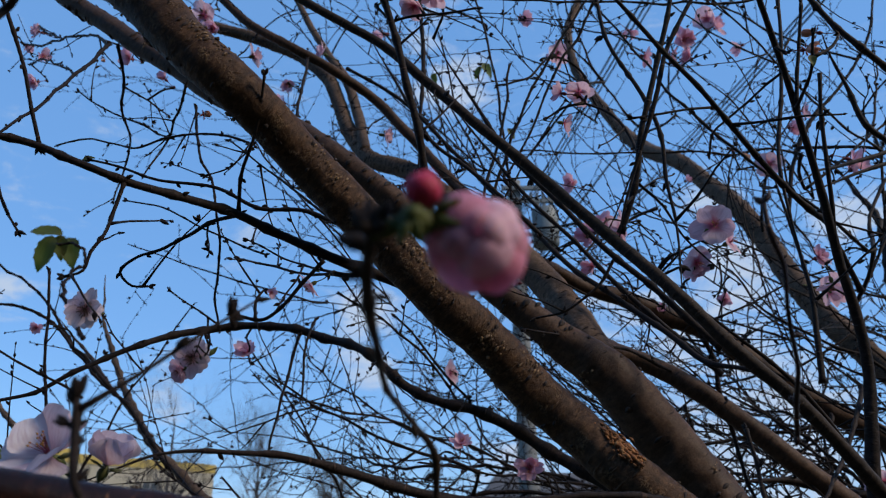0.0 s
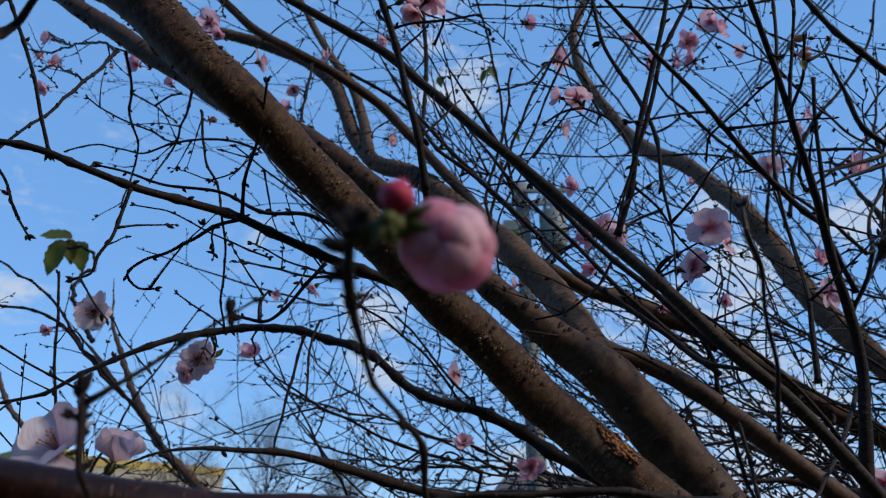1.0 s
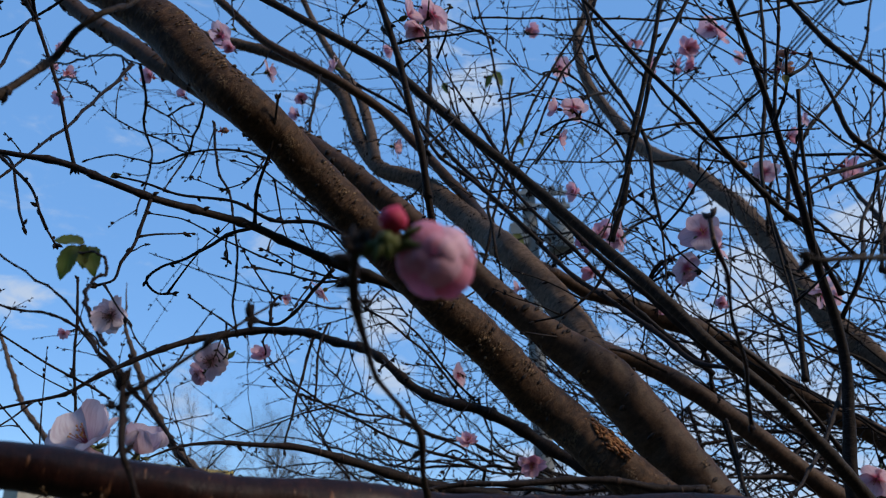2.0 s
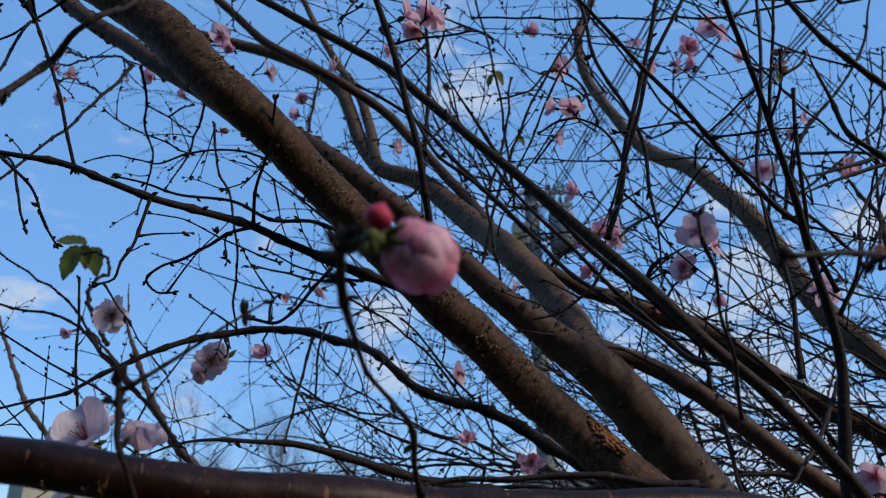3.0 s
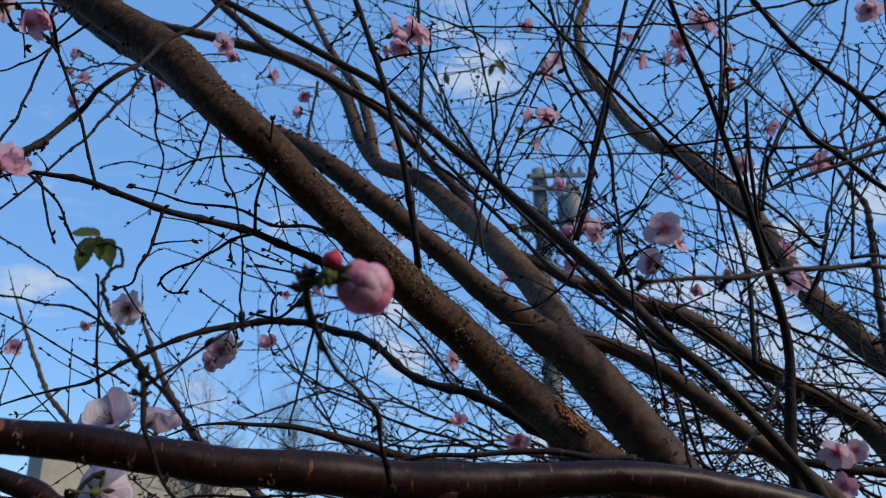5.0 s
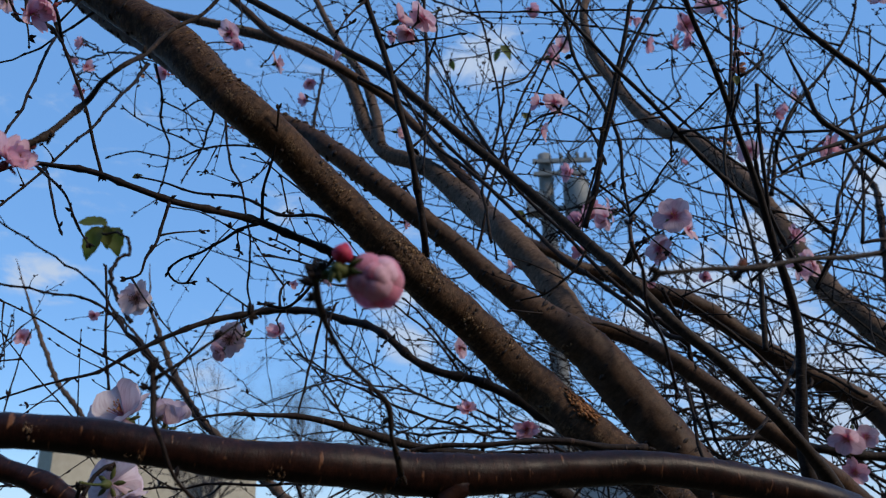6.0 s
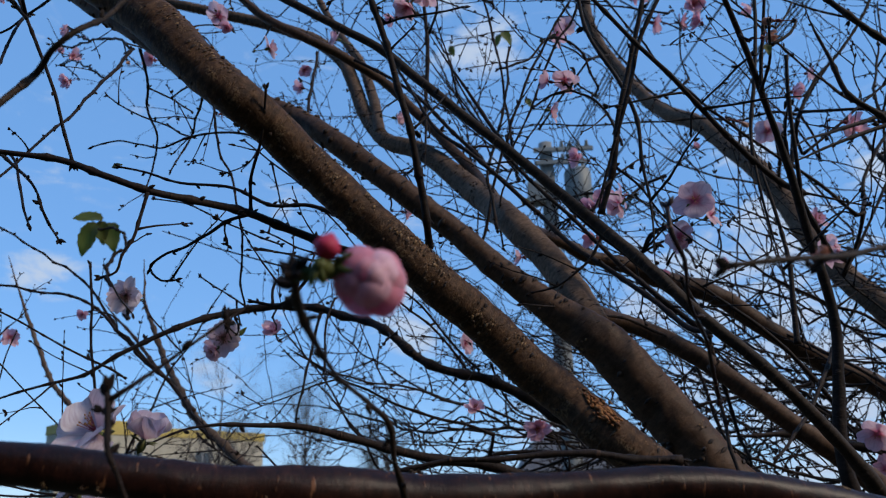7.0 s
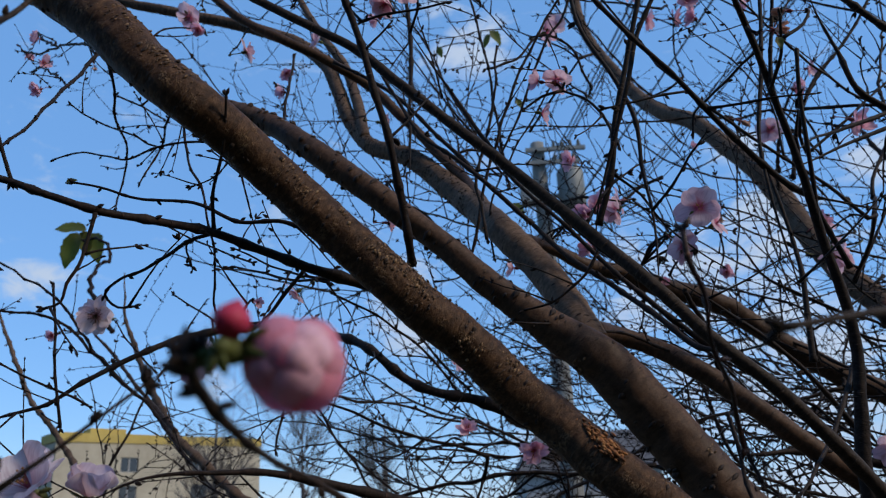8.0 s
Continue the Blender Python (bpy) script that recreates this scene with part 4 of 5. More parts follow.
twig([(0.268, 0.680, 1.881, 0.0011), (0.262, 0.650, 1.888, 0.0011), (0.267, 0.620, 1.889, 0.0011), (0.282, 0.590, 1.894, 0.0011), (0.293, 0.560, 1.895, 0.0012)])
twig([(0.287, 0.540, 1.852, 0.0018), (0.293, 0.530, 1.895, 0.0015), (0.297, 0.520, 1.942, 0.0013), (0.321, 0.506, 2.093, 0.0013)])
twig([(0.286, 0.540, 1.847, 0.0015), (0.284, 0.519, 1.852, 0.0013), (0.281, 0.499, 1.856, 0.0012), (0.275, 0.478, 1.871, 0.0010)])
twig([(0.285, 0.778, 2.392, 0.0019), (0.202, 0.800, 2.176, 0.0017), (0.186, 0.810, 2.135, 0.0016), (0.163, 0.820, 2.099, 0.0016), (0.140, 0.830, 2.055, 0.0015), (0.117, 0.840, 2.004, 0.0014), (0.092, 0.850, 1.954, 0.0013)])
twig([(0.049, 0.800, 2.172, 0.0013), (0.238, 0.800, 2.168, 0.0014), (0.310, 0.800, 2.167, 0.0015), (0.384, 0.800, 2.169, 0.0016), (0.438, 0.800, 2.181, 0.0017), (0.639, 0.800, 2.226, 0.0019)])
twig([(-0.0285, 0.146, 1.5690, 0.0011), (-0.0300, 0.158, 1.5665, 0.0016), (-0.0303, 0.173, 1.5635, 0.0014), (-0.0290, 0.194, 1.5595, 0.0010), (-0.0275, 0.225, 1.5560, 0.0009), (-0.0225, 0.252, 1.5490, 0.0009), (-0.0150, 0.273, 1.5410, 0.0015), (-0.0150, 0.282, 1.5290, 0.0011), (-0.0110, 0.305, 1.5120, 0.0019)], DUSK)
twig([(-0.098, 0.270, 1.494, 0.0009), (-0.1044, 0.258, 1.5019, 0.0009), (-0.1092, 0.245, 1.5113, 0.0008), (-0.1134, 0.236, 1.5243, 0.0009), (-0.1165, 0.234, 1.531, 0.0011), (-0.119, 0.237, 1.543, 0.0014), (-0.121, 0.238, 1.558, 0.0010)])
twig([(-0.286, 0.215, 1.640, 0.0016), (-0.225, 0.232, 1.664, 0.0019), (-0.198, 0.245, 1.683, 0.0019), (-0.190, 0.255, 1.700, 0.0017), (-0.184, 0.262, 1.714, 0.0018), (-0.168, 0.250, 1.722, 0.0013), (-0.161, 0.248, 1.727, 0.0015), (-0.155, 0.262, 1.746, 0.0012), (-0.147, 0.275, 1.771, 0.0013), (-0.133, 0.285, 1.788, 0.0012), (-0.118, 0.290, 1.812, 0.0012), (-0.058, 0.295, 1.890, 0.0013)], DUSK)
twig([(-0.398, 0.575, 1.990, 0.0012), (-0.385, 0.550, 1.971, 0.0013), (-0.368, 0.500, 1.890, 0.0013), (-0.358, 0.470, 1.834, 0.0012), (-0.355, 0.450, 1.797, 0.0010)])
twig([(-0.477, 0.600, 1.976, 0.0009), (-0.423, 0.570, 1.966, 0.0010), (-0.385, 0.550, 1.971, 0.0011), (-0.350, 0.530, 1.973, 0.0013), (-0.300, 0.505, 1.985, 0.0014)])
branch([(-0.377, 0.360, 1.570, 0.0069), (-0.282, 0.360, 1.533, 0.0067), (-0.259, 0.360, 1.524, 0.0066), (-0.237, 0.360, 1.517, 0.0062), (-0.211, 0.360, 1.505, 0.0059), (-0.185, 0.360, 1.490, 0.0055), (-0.106, 0.360, 1.447, 0.0050)], NEAR)
twig([(-0.434, 0.870, 2.152, 0.0018), (-0.519, 0.980, 2.250, 0.0018), (-0.626, 1.100, 2.333, 0.0018), (-0.720, 1.200, 2.394, 0.0018), (-0.813, 1.300, 2.474, 0.0016)])
twig([(-0.486, 0.900, 2.125, 0.0015), (-0.599, 1.050, 2.248, 0.0016), (-0.715, 1.200, 2.364, 0.0016), (-0.792, 1.300, 2.422, 0.0016)])
twig([(-0.627, 1.100, 2.334, 0.0019), (-0.710, 1.200, 2.422, 0.0018), (-0.790, 1.300, 2.517, 0.0016)])
twig([(0.097, 0.165, 1.573, 0.0010), (0.113, 0.170, 1.576, 0.0010), (0.132, 0.180, 1.580, 0.0010), (0.167, 0.200, 1.589, 0.0011), (0.268, 0.250, 1.604, 0.0014), (0.351, 0.272, 1.608, 0.0016)], DUSK)
twig([(0.115, 0.280, 1.638, 0.0009), (0.115, 0.280, 1.626, 0.0014), (0.120, 0.285, 1.615, 0.0010), (0.121, 0.290, 1.600, 0.0009), (0.136, 0.320, 1.584, 0.0010), (0.156, 0.370, 1.561, 0.0012)], NEAR)


# ---- finer shoots behind and between the limbs ----
def thicket(count, seed, area, heading, length, radius, depth=2, bend=0.3):
    """Shoots that start anywhere in a box and head one way, more or less."""
    r = random.Random(seed)
    (x0, x1), (y0, y1), (z0, z1) = area
    for _ in range(count):
        g = Geo()
        start = Vector((r.uniform(x0, x1), r.uniform(y0, y1), r.uniform(z0, z1)))
        d = Vector(heading) + Vector([r.uniform(-1, 1) for _ in range(3)]) * 0.45
        root, gap = nearest(start)
        rad = radius * r.uniform(0.7, 1.3)
        if gap > 0.004:
            bow = (root + start) * 0.5 + Vector([r.uniform(-1, 1) for _ in range(3)]) * gap * 0.1
            line, _, _ = kink(glide([(*root, rad * 1.1), (*bow, rad * 1.05), (*start, rad)], 0.014), rad * 1.2, 0.05, r.random())
            g.tube(line[:, :3], line[:, 3], 6)
            keep(line)
        shoot(g, start, d, length * r.uniform(0.6, 1.3), rad, r, depth, bend)
        g.put("shoot", TWIG, tree, origin=ROOT)


thicket(14, 11, ((0.15, 0.75), (0.95, 1.9), (1.50, 1.75)), (-1.0, 0.1, 0.18), 0.75, 0.0025)
thicket(8, 12, ((0.35, 1.2), (1.0, 2.2), (1.6, 2.2)), (-0.75, 0.1, 0.55), 0.7, 0.0024)
thicket(9, 13, ((0.5, 1.2), (0.9, 2.0), (1.5, 2.1)), (-0.15, 0.1, 1.0), 0.65, 0.0024)
thicket(9, 14, ((0.0, 0.7), (1.1, 2.2), (2.0, 2.6)), (-0.55, 0.1, 0.7), 0.6, 0.0022)
thicket(3, 15, ((0.1, 0.35), (1.3, 2.3), (1.7, 2.2)), (-0.5, 0.1, 0.8), 0.45, 0.0024)
thicket(4, 16, ((-0.75, -0.35), (1.1, 1.7), (1.50, 1.65)), (-0.25, 0.1, 0.8), 0.4, 0.002)
thicket(8, 17, ((0.45, 0.9), (0.75, 1.1), (1.65, 2.1)), (0.35, 0.1, 0.6), 0.4, 0.0022)
thicket(12, 18, ((0.0, 0.7), (0.8, 1.3), (1.9, 2.4)), (-0.4, 0.1, 0.7), 0.4, 0.0018)
thicket(10, 19, ((-0.3, 0.3), (1.4, 2.6), (2.4, 3.2)), (-0.6, 0.1, 0.5), 0.6, 0.0024)
thicket(9, 20, ((-0.1, 0.35), (0.9, 1.7), (1.46, 1.62)), (-1.0, 0.05, 0.2), 0.5, 0.0024)
thicket(3, 21, ((-0.95, -0.5), (1.0, 1.5), (1.40, 1.7)), (0.15, 0.05, 1.0), 0.35, 0.002)
thicket(34, 22, ((0.65, 1.3), (0.95, 2.1), (1.15, 1.7)), (-0.8, 0.1, 0.5), 0.6, 0.0026)
thicket(10, 23, ((-0.25, 0.15), (1.1, 1.6), (1.95, 2.2)), (-0.75, 0.1, 0.5), 0.45, 0.0017)
thicket(14, 24, ((0.45, 0.85), (0.95, 1.5), (1.35, 1.68)), (-1.0, 0.05, 0.35), 0.45, 0.0022)
thicket(24, 25, ((0.45, 1.3), (1.3, 2.5), (1.25, 2.0)), (-0.9, 0.1, 0.35), 0.8, 0.0020, 2, 0.12)
thicket(13, 26, ((0.3, 1.5), (1.4, 2.5), (2.0, 2.9)), (-0.5, 0.1, 0.8), 0.6, 0.0019, 2, 0.12)
thicket(13, 29, ((0.5, 1.0), (0.85, 1.4), (1.45, 1.85)), (-0.8, 0.08, 0.55), 0.65, 0.0022, 1, 0.08)
thicket(12, 27, ((-0.5, 0.1), (1.4, 2.2), (2.5, 3.0)), (-0.6, 0.1, 0.55), 0.5, 0.0017)


# ---- blossom ----
def petal_mesh(name, length, width, cup, notch, curl, mat, seed):
    r = random.Random(seed)
    g, nu, nv = Geo(), 8, 7
    for j in range(nv + 1):
        v = j / nv
        half = width * 0.5 * (math.sin(math.pi * (0.06 + 0.80 * v ** 0.9)) ** 0.75) * (0.25 + 0.75 * min(1, v * 2.2))
        for i in range(nu + 1):
            u = 2 * i / nu - 1
            y = length * v * (1 - notch * (1 - abs(u)) ** 2 * (v > 0.7) * (v - 0.7) / 0.3) - length * 0.10 * v * u * u
            z = cup * length * (v * v * 0.6 + 0.5 * u * u * v) - curl * length * max(0, v - 0.6) ** 2 * 3 + 0.09 * length * v * noise.noise(Vector((u * 1.8 + seed, v * 2.3, seed)))
            g.v.append((u * half, y, z))
            g.uv.append((u * 0.5 + 0.5, v))
    n = nu + 1
    g.f = [(j * n + i, j * n + i + 1, (j + 1) * n + i + 1, (j + 1) * n + i) for j in range(nv) for i in range(nu)]
    me = bpy.data.meshes.new(name)
    me.from_pydata(g.v, [], g.f)
    lay = me.uv_layers.new(name="UVMap")
    idx = np.empty(len(me.loops), dtype=np.int32)
    me.loops.foreach_get("vertex_index", idx)
    lay.data.foreach_set("uv", np.asarray(g.uv, dtype=np.float32)[idx].ravel())
    me.polygons.foreach_set("use_smooth", np.ones(len(me.polygons), dtype=bool))
    me.materials.append(mat)
    return me


# unit petals: a flower is 1 across
KINDS = {
    "w": [petal_mesh("petal", 0.52, w, c, 0.10, 0.14, PETAL_W, s) for s, w, c in ((1, 0.58, 0.10), (2, 0.52, 0.2), (3, 0.48, 0.05))],
    "p": [petal_mesh("petal", 0.52, w, c, 0.2, 0.1, PETAL_P, s) for s, w, c in ((4, 0.46, 0.3), (5, 0.40, 0.15), (6, 0.36, 0.25))],
    "c": [petal_mesh("petal", 0.52, w, 0.26, 0.10, 0.06, PETAL_C, s) for s, w in ((10, 0.72), (11, 0.66), (12, 0.76))],
    "m": [petal_mesh("petal", 0.52, w, c, 0.12, 0.1, PETAL_M, s) for s, w, c in ((13, 0.44, 0.1), (14, 0.38, 0.2), (15, 0.48, 0.02))],
    "d": [petal_mesh("petal", 0.42, 0.20, 0.5, 0.0, -0.3, PETAL_D, s) for s in (7, 8, 9)],
}


def stem_mesh(kind):
    """Calyx cup, five sepals and a slender stalk, below the flower."""
    g = Geo()
    g.blob((0, 0, -0.24), (0, 0, 1), 0.27, 0.085, 8, 5)
    for k in range(5):
        a = k * 1.2566 + 0.6
        g.blob((math.cos(a) * 0.06, math.sin(a) * 0.06, -0.03), (math.cos(a), math.sin(a), 0.1), 0.2, 0.05, 5, 3, 0.4, (0, 0, 1))
    line = glide([(0, 0, -0.2, 0.02), (0.03, 0.02, -0.45, 0.018), (0.0, 0.06, -0.75, 0.024)], 0.05)
    g.tube(line[:, :3], line[:, 3], 6)
    me = link("blossom", g.v, g.f, CALYX_R if kind in "pd" else CALYX, None, "", g.uv)
    data = me.data
    bpy.data.objects.remove(me)
    return data


def stamen_mesh(count, mat, spread):
    g, r = Geo(), random.Random(5)
    for k in range(count):
        a, s = r.uniform(0, 6.28), r.uniform(0.2, 1.0) * spread
        d = Vector((math.cos(a) * s, math.sin(a) * s, 1)).normalized()
        ln = r.uniform(0.16, 0.27)
        g.tube([(0, 0, 0), tuple(d * ln * 0.5), tuple(d * ln)], [0.006, 0.005, 0.005], 4)
        g.blob(d * ln, d, 0.03, 0.014, 5, 3)
    ob = link("stamen_tuft", g.v, g.f, mat, None, "", g.uv)
    data = ob.data
    bpy.data.objects.remove(ob)
    return data


STEMS = {k: stem_mesh(k) for k in KINDS}
STAMENS, DARK_STAMENS = stamen_mesh(16, STAMEN, 0.5), stamen_mesh(34, STAMEN_D, 1.4)
count_bloom = [0]


def blossom(at, size, facing, kind):
    """One five-petalled blossom; facing 0 shows its heart towards the path, 1 hangs sideways, 2 shows its back, 5 and 6 open upwards."""
    k = count_bloom[0] = count_bloom[0] + 1
    size *= 0.9 if facing == 0 else 1.08
    r = random.Random(500 + k)
    want = {0: Vector((-0.15, -1, -0.12)), 1: Vector((r.uniform(-1, 1), r.uniform(-0.9, 0.2), r.uniform(-0.7, 0.35))), 2: Vector((0.15, 1, 0.1)), 5: Vector((-0.3, -0.8, 0.55)), 6: Vector((0.4, -0.1, 0.9))}[facing]
    turn = want.to_track_quat("Z", "Y").to_matrix().to_4x4() @ pose(0, 0, 0, 0, 0, r.uniform(0, 360))
    ob = new("blossom", STEMS[kind])
    ob.parent = tree
    ob.matrix_basis = Matrix.Translation(Vector(at) - Vector(ROOT)) @ turn @ Matrix.Diagonal((size, size, size, 1))
    tagged(ob, {"w": "pale pink cherry blossom", "m": "pale many-petalled cherry blossom with brown stamens", "c": "large whitish-pink cherry blossom", "p": "pink half-open cherry blossom", "d": "withered brown cherry blossom"}[kind])
    base = Vector(at) - want.normalized() * size * 0.74
    root, gap = nearest(base)
    if gap > 0.002:
        g = Geo()
        bow = (root + base) * 0.5 + Vector((r.uniform(-0.15, 0.15), 0, r.uniform(-0.05, 0.2))) * gap
        line, run, knots = kink(glide([(*root, 0.0015), (*bow, 0.0013), (*base, 0.0010)], 0.006), min(0.004, gap * 0.06), 0.024, k)
        line[-1, :3] = base
        g.tube(line[:, :3], line[:, 3], 6)
        for q in knots[1:-1]:
            i = min(int(np.searchsorted(run, q)), len(line) - 2)
            dn, on = side(Vector(line[i + 1, :3]) - Vector(line[i, :3]), r)
            if r.random() < 0.7:
                g.blob(line[i, :3], dn + on, 0.006, 0.0018, 5, 3)
            elif r.random() < 0.5:
                shoot(g, line[i, :3], dn * 0.6 + on, r.uniform(0.03, 0.08), 0.001, r, 0)
        cluster(g, base, want, 0.005, r, 3)
        g.put("spur", TWIG, tree, origin=ROOT)
    n = {"d": 7, "m": 10}.get(kind, 5)
    lift = {"w": 4, "p": 22, "d": 50, "c": 48 if facing == 6 else 20, "m": 0}[kind] + (0 if facing in (0, 5, 6) else r.uniform(-14, 26))
    rows = [(n, lift, 1.0)] + ([(4, lift + 26, 0.8)] if kind not in "dc" and facing != 0 and r.random() < 0.5 else [])
    for cnt, up, sc in rows:
        for i in range(cnt):
            p = new("petal", r.choice(KINDS[kind]))
            p.parent = ob
            p.matrix_basis = pose(0, 0, 0.01, 0, 0, 360 / cnt * i + r.uniform(-9, 9)) @ pose(0, 0.02, 0, up + r.uniform(-14, 18), r.uniform(-14, 14), 0) @ Matrix.Diagonal((sc * r.uniform(0.85, 1.12), sc * r.uniform(0.84, 1.1), sc, 1))
    s = new("stamen_tuft", DARK_STAMENS if kind == "m" else STAMENS)
    s.parent = ob
    if kind == "m":
        s.scale = (1.15, 1.15, 0.8)
    return ob


def leaf_mesh():
    g, nv = Geo(), 10
    for j in range(nv + 1):
        v = j / nv
        half = 0.27 * math.sin(math.pi * (0.03 + 0.95 * v ** 0.8)) ** 0.9 * (1 + (0.1 if j % 2 else -0.04))
        for i in range(5):
            u = i / 2 - 1
            g.v.append((u * half, v, 0.14 * abs(u) * half * 4 * 0.5 - 0.25 * v * v + 0.03 * math.sin(v * 9 + u)))
            g.uv.append((u * 0.5 + 0.5, v))
    g.f = [(j * 5 + i, j * 5 + i + 1, j * 5 + i + 6, j * 5 + i + 5) for j in range(nv) for i in range(4)]
    ob = link("leaf", g.v, g.f, LEAF, None, "", g.uv)
    data = ob.data
    bpy.data.objects.remove(ob)
    return data


LEAVES = leaf_mesh()
count_leaf = [0]


def leaf(at, size, angle):
    """A young serrated leaf; angle is its fall from the level, in degrees, as one looks along +y."""
    k = count_leaf[0] = count_leaf[0] + 1
    r = random.Random(800 + k)
    a = radians(angle)
    tip = Vector((math.cos(a), r.uniform(-0.4, 0.1), math.sin(a))).normalized()
    face = Vector((r.uniform(-0.5, 0.5), -1, r.uniform(0.0, 0.7)))
    face = (face - tip * face.dot(tip)).normalized()
    turn = Matrix((tip.cross(face), tip, face)).transposed().to_4x4()
    ob = new("leaf", LEAVES)
    ob.parent = tree
    ob.matrix_basis = Matrix.Translation(Vector(at) - Vector(ROOT)) @ turn @ pose(0, -size * 0.5, 0) @ Matrix.Diagonal((size, size, size, 1))
    tagged(ob, "fresh green young cherry leaf")
    base = Vector(at) - tip * size * 0.5
    root, gap = nearest(base)
    if gap > 0.002:
        g = Geo()
        bow = (root + base) * 0.5 - Vector((0, 0, gap * 0.1))
        line = glide([(*root, 0.0012), (*bow, 0.001), (*base, 0.0008)], 0.01)
        g.tube(line[:, :3], line[:, 3], 5)
        g.put("leaf_stalk", TWIG, tree, origin=ROOT)


blossom((-0.487, 1.046, 1.838), 0.0629, 0, 'm')
blossom((-0.320, 1.000, 1.757), 0.0574, 0, 'm')
blossom((-0.330, 1.000, 1.741), 0.0366, 1, 'w')
blossom((-0.254, 1.020, 1.769), 0.0326, 1, 'p')
blossom((-0.118, 0.660, 1.738), 0.0242, 1, 'w')
blossom((-0.153, 0.660, 1.731), 0.0120, 1, 'p')
blossom((0.261, 0.679, 1.803), 0.0488, 0, 'w')
blossom((0.243, 0.690, 1.770), 0.0322, 1, 'w')
blossom((0.244, 0.700, 1.768), 0.0257, 1, 'p')
blossom((0.278, 0.690, 1.790), 0.0293, 1, 'w')
blossom((0.204, 0.950, 1.909), 0.0434, 1, 'p')
blossom((0.207, 0.950, 1.863), 0.0356, 1, 'p')
blossom((0.220, 1.100, 2.060), 0.0345, 1, 'p')
blossom((0.137, 0.655, 1.937), 0.0300, 1, 'w')
blossom((0.120, 0.660, 1.939), 0.0242, 1, 'p')
blossom((0.119, 0.656, 1.902), 0.0248, 1, 'w')
blossom((0.180, 0.950, 2.196), 0.0383, 1, 'w')
blossom((0.503, 1.500, 2.594), 0.0508, 1, 'p')
blossom((0.599, 1.500, 2.639), 0.0642, 1, 'p')
blossom((0.679, 1.500, 2.684), 0.0648, 1, 'p')
blossom((0.735, 1.500, 2.624), 0.0481, 1, 'p')
blossom((0.609, 1.500, 2.590), 0.0477, 1, 'p')
blossom((0.488, 1.600, 2.735), 0.0377, 1, 'p')
blossom((0.492, 1.000, 2.042), 0.0366, 1, 'w')
blossom((0.453, 1.000, 2.059), 0.0284, 1, 'd')
blossom((0.549, 0.900, 1.987), 0.0269, 1, 'p')
blossom((0.592, 1.100, 2.163), 0.0291, 1, 'p')
blossom((0.512, 0.950, 1.828), 0.0413, 1, 'w')
blossom((0.536, 1.000, 1.895), 0.0342, 1, 'p')
blossom((0.482, 1.300, 2.167), 0.0231, 1, 'p')
blossom((-0.037, 0.622, 2.030), 0.0386, 1, 'w')
blossom((-0.010, 0.630, 2.038), 0.0354, 1, 'w')
blossom((-0.025, 0.620, 2.013), 0.0298, 1, 'w')
blossom((-0.771, 1.300, 2.383), 0.0367, 1, 'p')
blossom((-0.784, 1.300, 2.501), 0.0403, 1, 'p')
blossom((-0.771, 1.300, 2.445), 0.0372, 1, 'p')
blossom((-0.806, 1.300, 2.468), 0.0321, 1, 'p')
blossom((-0.440, 0.950, 2.187), 0.0314, 1, 'p')
blossom((-0.386, 0.950, 2.152), 0.0252, 1, 'p')
blossom((-0.479, 0.950, 2.187), 0.0163, 1, 'd')
blossom((-0.324, 0.900, 2.224), 0.0446, 1, 'w')
blossom((-0.309, 0.900, 2.202), 0.0269, 1, 'p')
blossom((-0.301, 1.100, 2.300), 0.0381, 1, 'w')
blossom((-0.313, 1.440, 2.473), 0.0384, 1, 'p')
blossom((-0.319, 1.440, 2.427), 0.0381, 1, 'p')
blossom((-0.216, 1.300, 2.452), 0.0431, 1, 'w')
blossom((-0.096, 1.300, 2.498), 0.0468, 1, 'p')
blossom((-0.082, 1.150, 2.177), 0.0383, 1, 'w')
blossom((-0.275, 0.800, 2.000), 0.0240, 1, 'd')
blossom((0.020, 1.100, 1.756), 0.0357, 1, 'w')
blossom((0.030, 1.000, 1.644), 0.0308, 1, 'p')
blossom((0.109, 0.970, 1.609), 0.0417, 0, 'p')
blossom((-0.576, 1.100, 1.828), 0.0216, 1, 'p')
blossom((0.392, 1.000, 1.833), 0.0241, 1, 'p')
blossom((0.260, 0.750, 1.783), 0.0199, 1, 'p')
blossom((0.334, 1.100, 1.853), 0.0223, 1, 'p')
blossom((0.658, 1.200, 2.224), 0.0294, 1, 'p')
blossom((-0.049, 0.850, 1.875), 0.0229, 1, 'p')
blossom((0.104, 0.950, 1.841), 0.0299, 1, 'p')
blossom((0.110, 0.970, 1.613), 0.0366, 0, 'p')
blossom((0.220, 0.950, 1.920), 0.0415, 1, 'p')
blossom((0.251, 0.950, 1.926), 0.0347, 1, 'w')
blossom((0.490, 0.900, 1.821), 0.0346, 1, 'w')
blossom((0.676, 1.200, 2.258), 0.0313, 1, 'p')
blossom((0.616, 1.000, 2.049), 0.0391, 1, 'p')
blossom((-0.224, 0.452, 1.566), 0.0500, 5, 'c')
blossom((-0.194, 0.455, 1.561), 0.0370, 6, 'c')
blossom((-0.192, 0.370, 1.515), 0.0373, 2, 'c')
blossom((-0.185, 0.375, 1.509), 0.0247, 1, 'c')
blossom((0.533, 0.950, 1.588), 0.0442, 1, 'w')
blossom((0.557, 0.950, 1.589), 0.0396, 0, 'w')
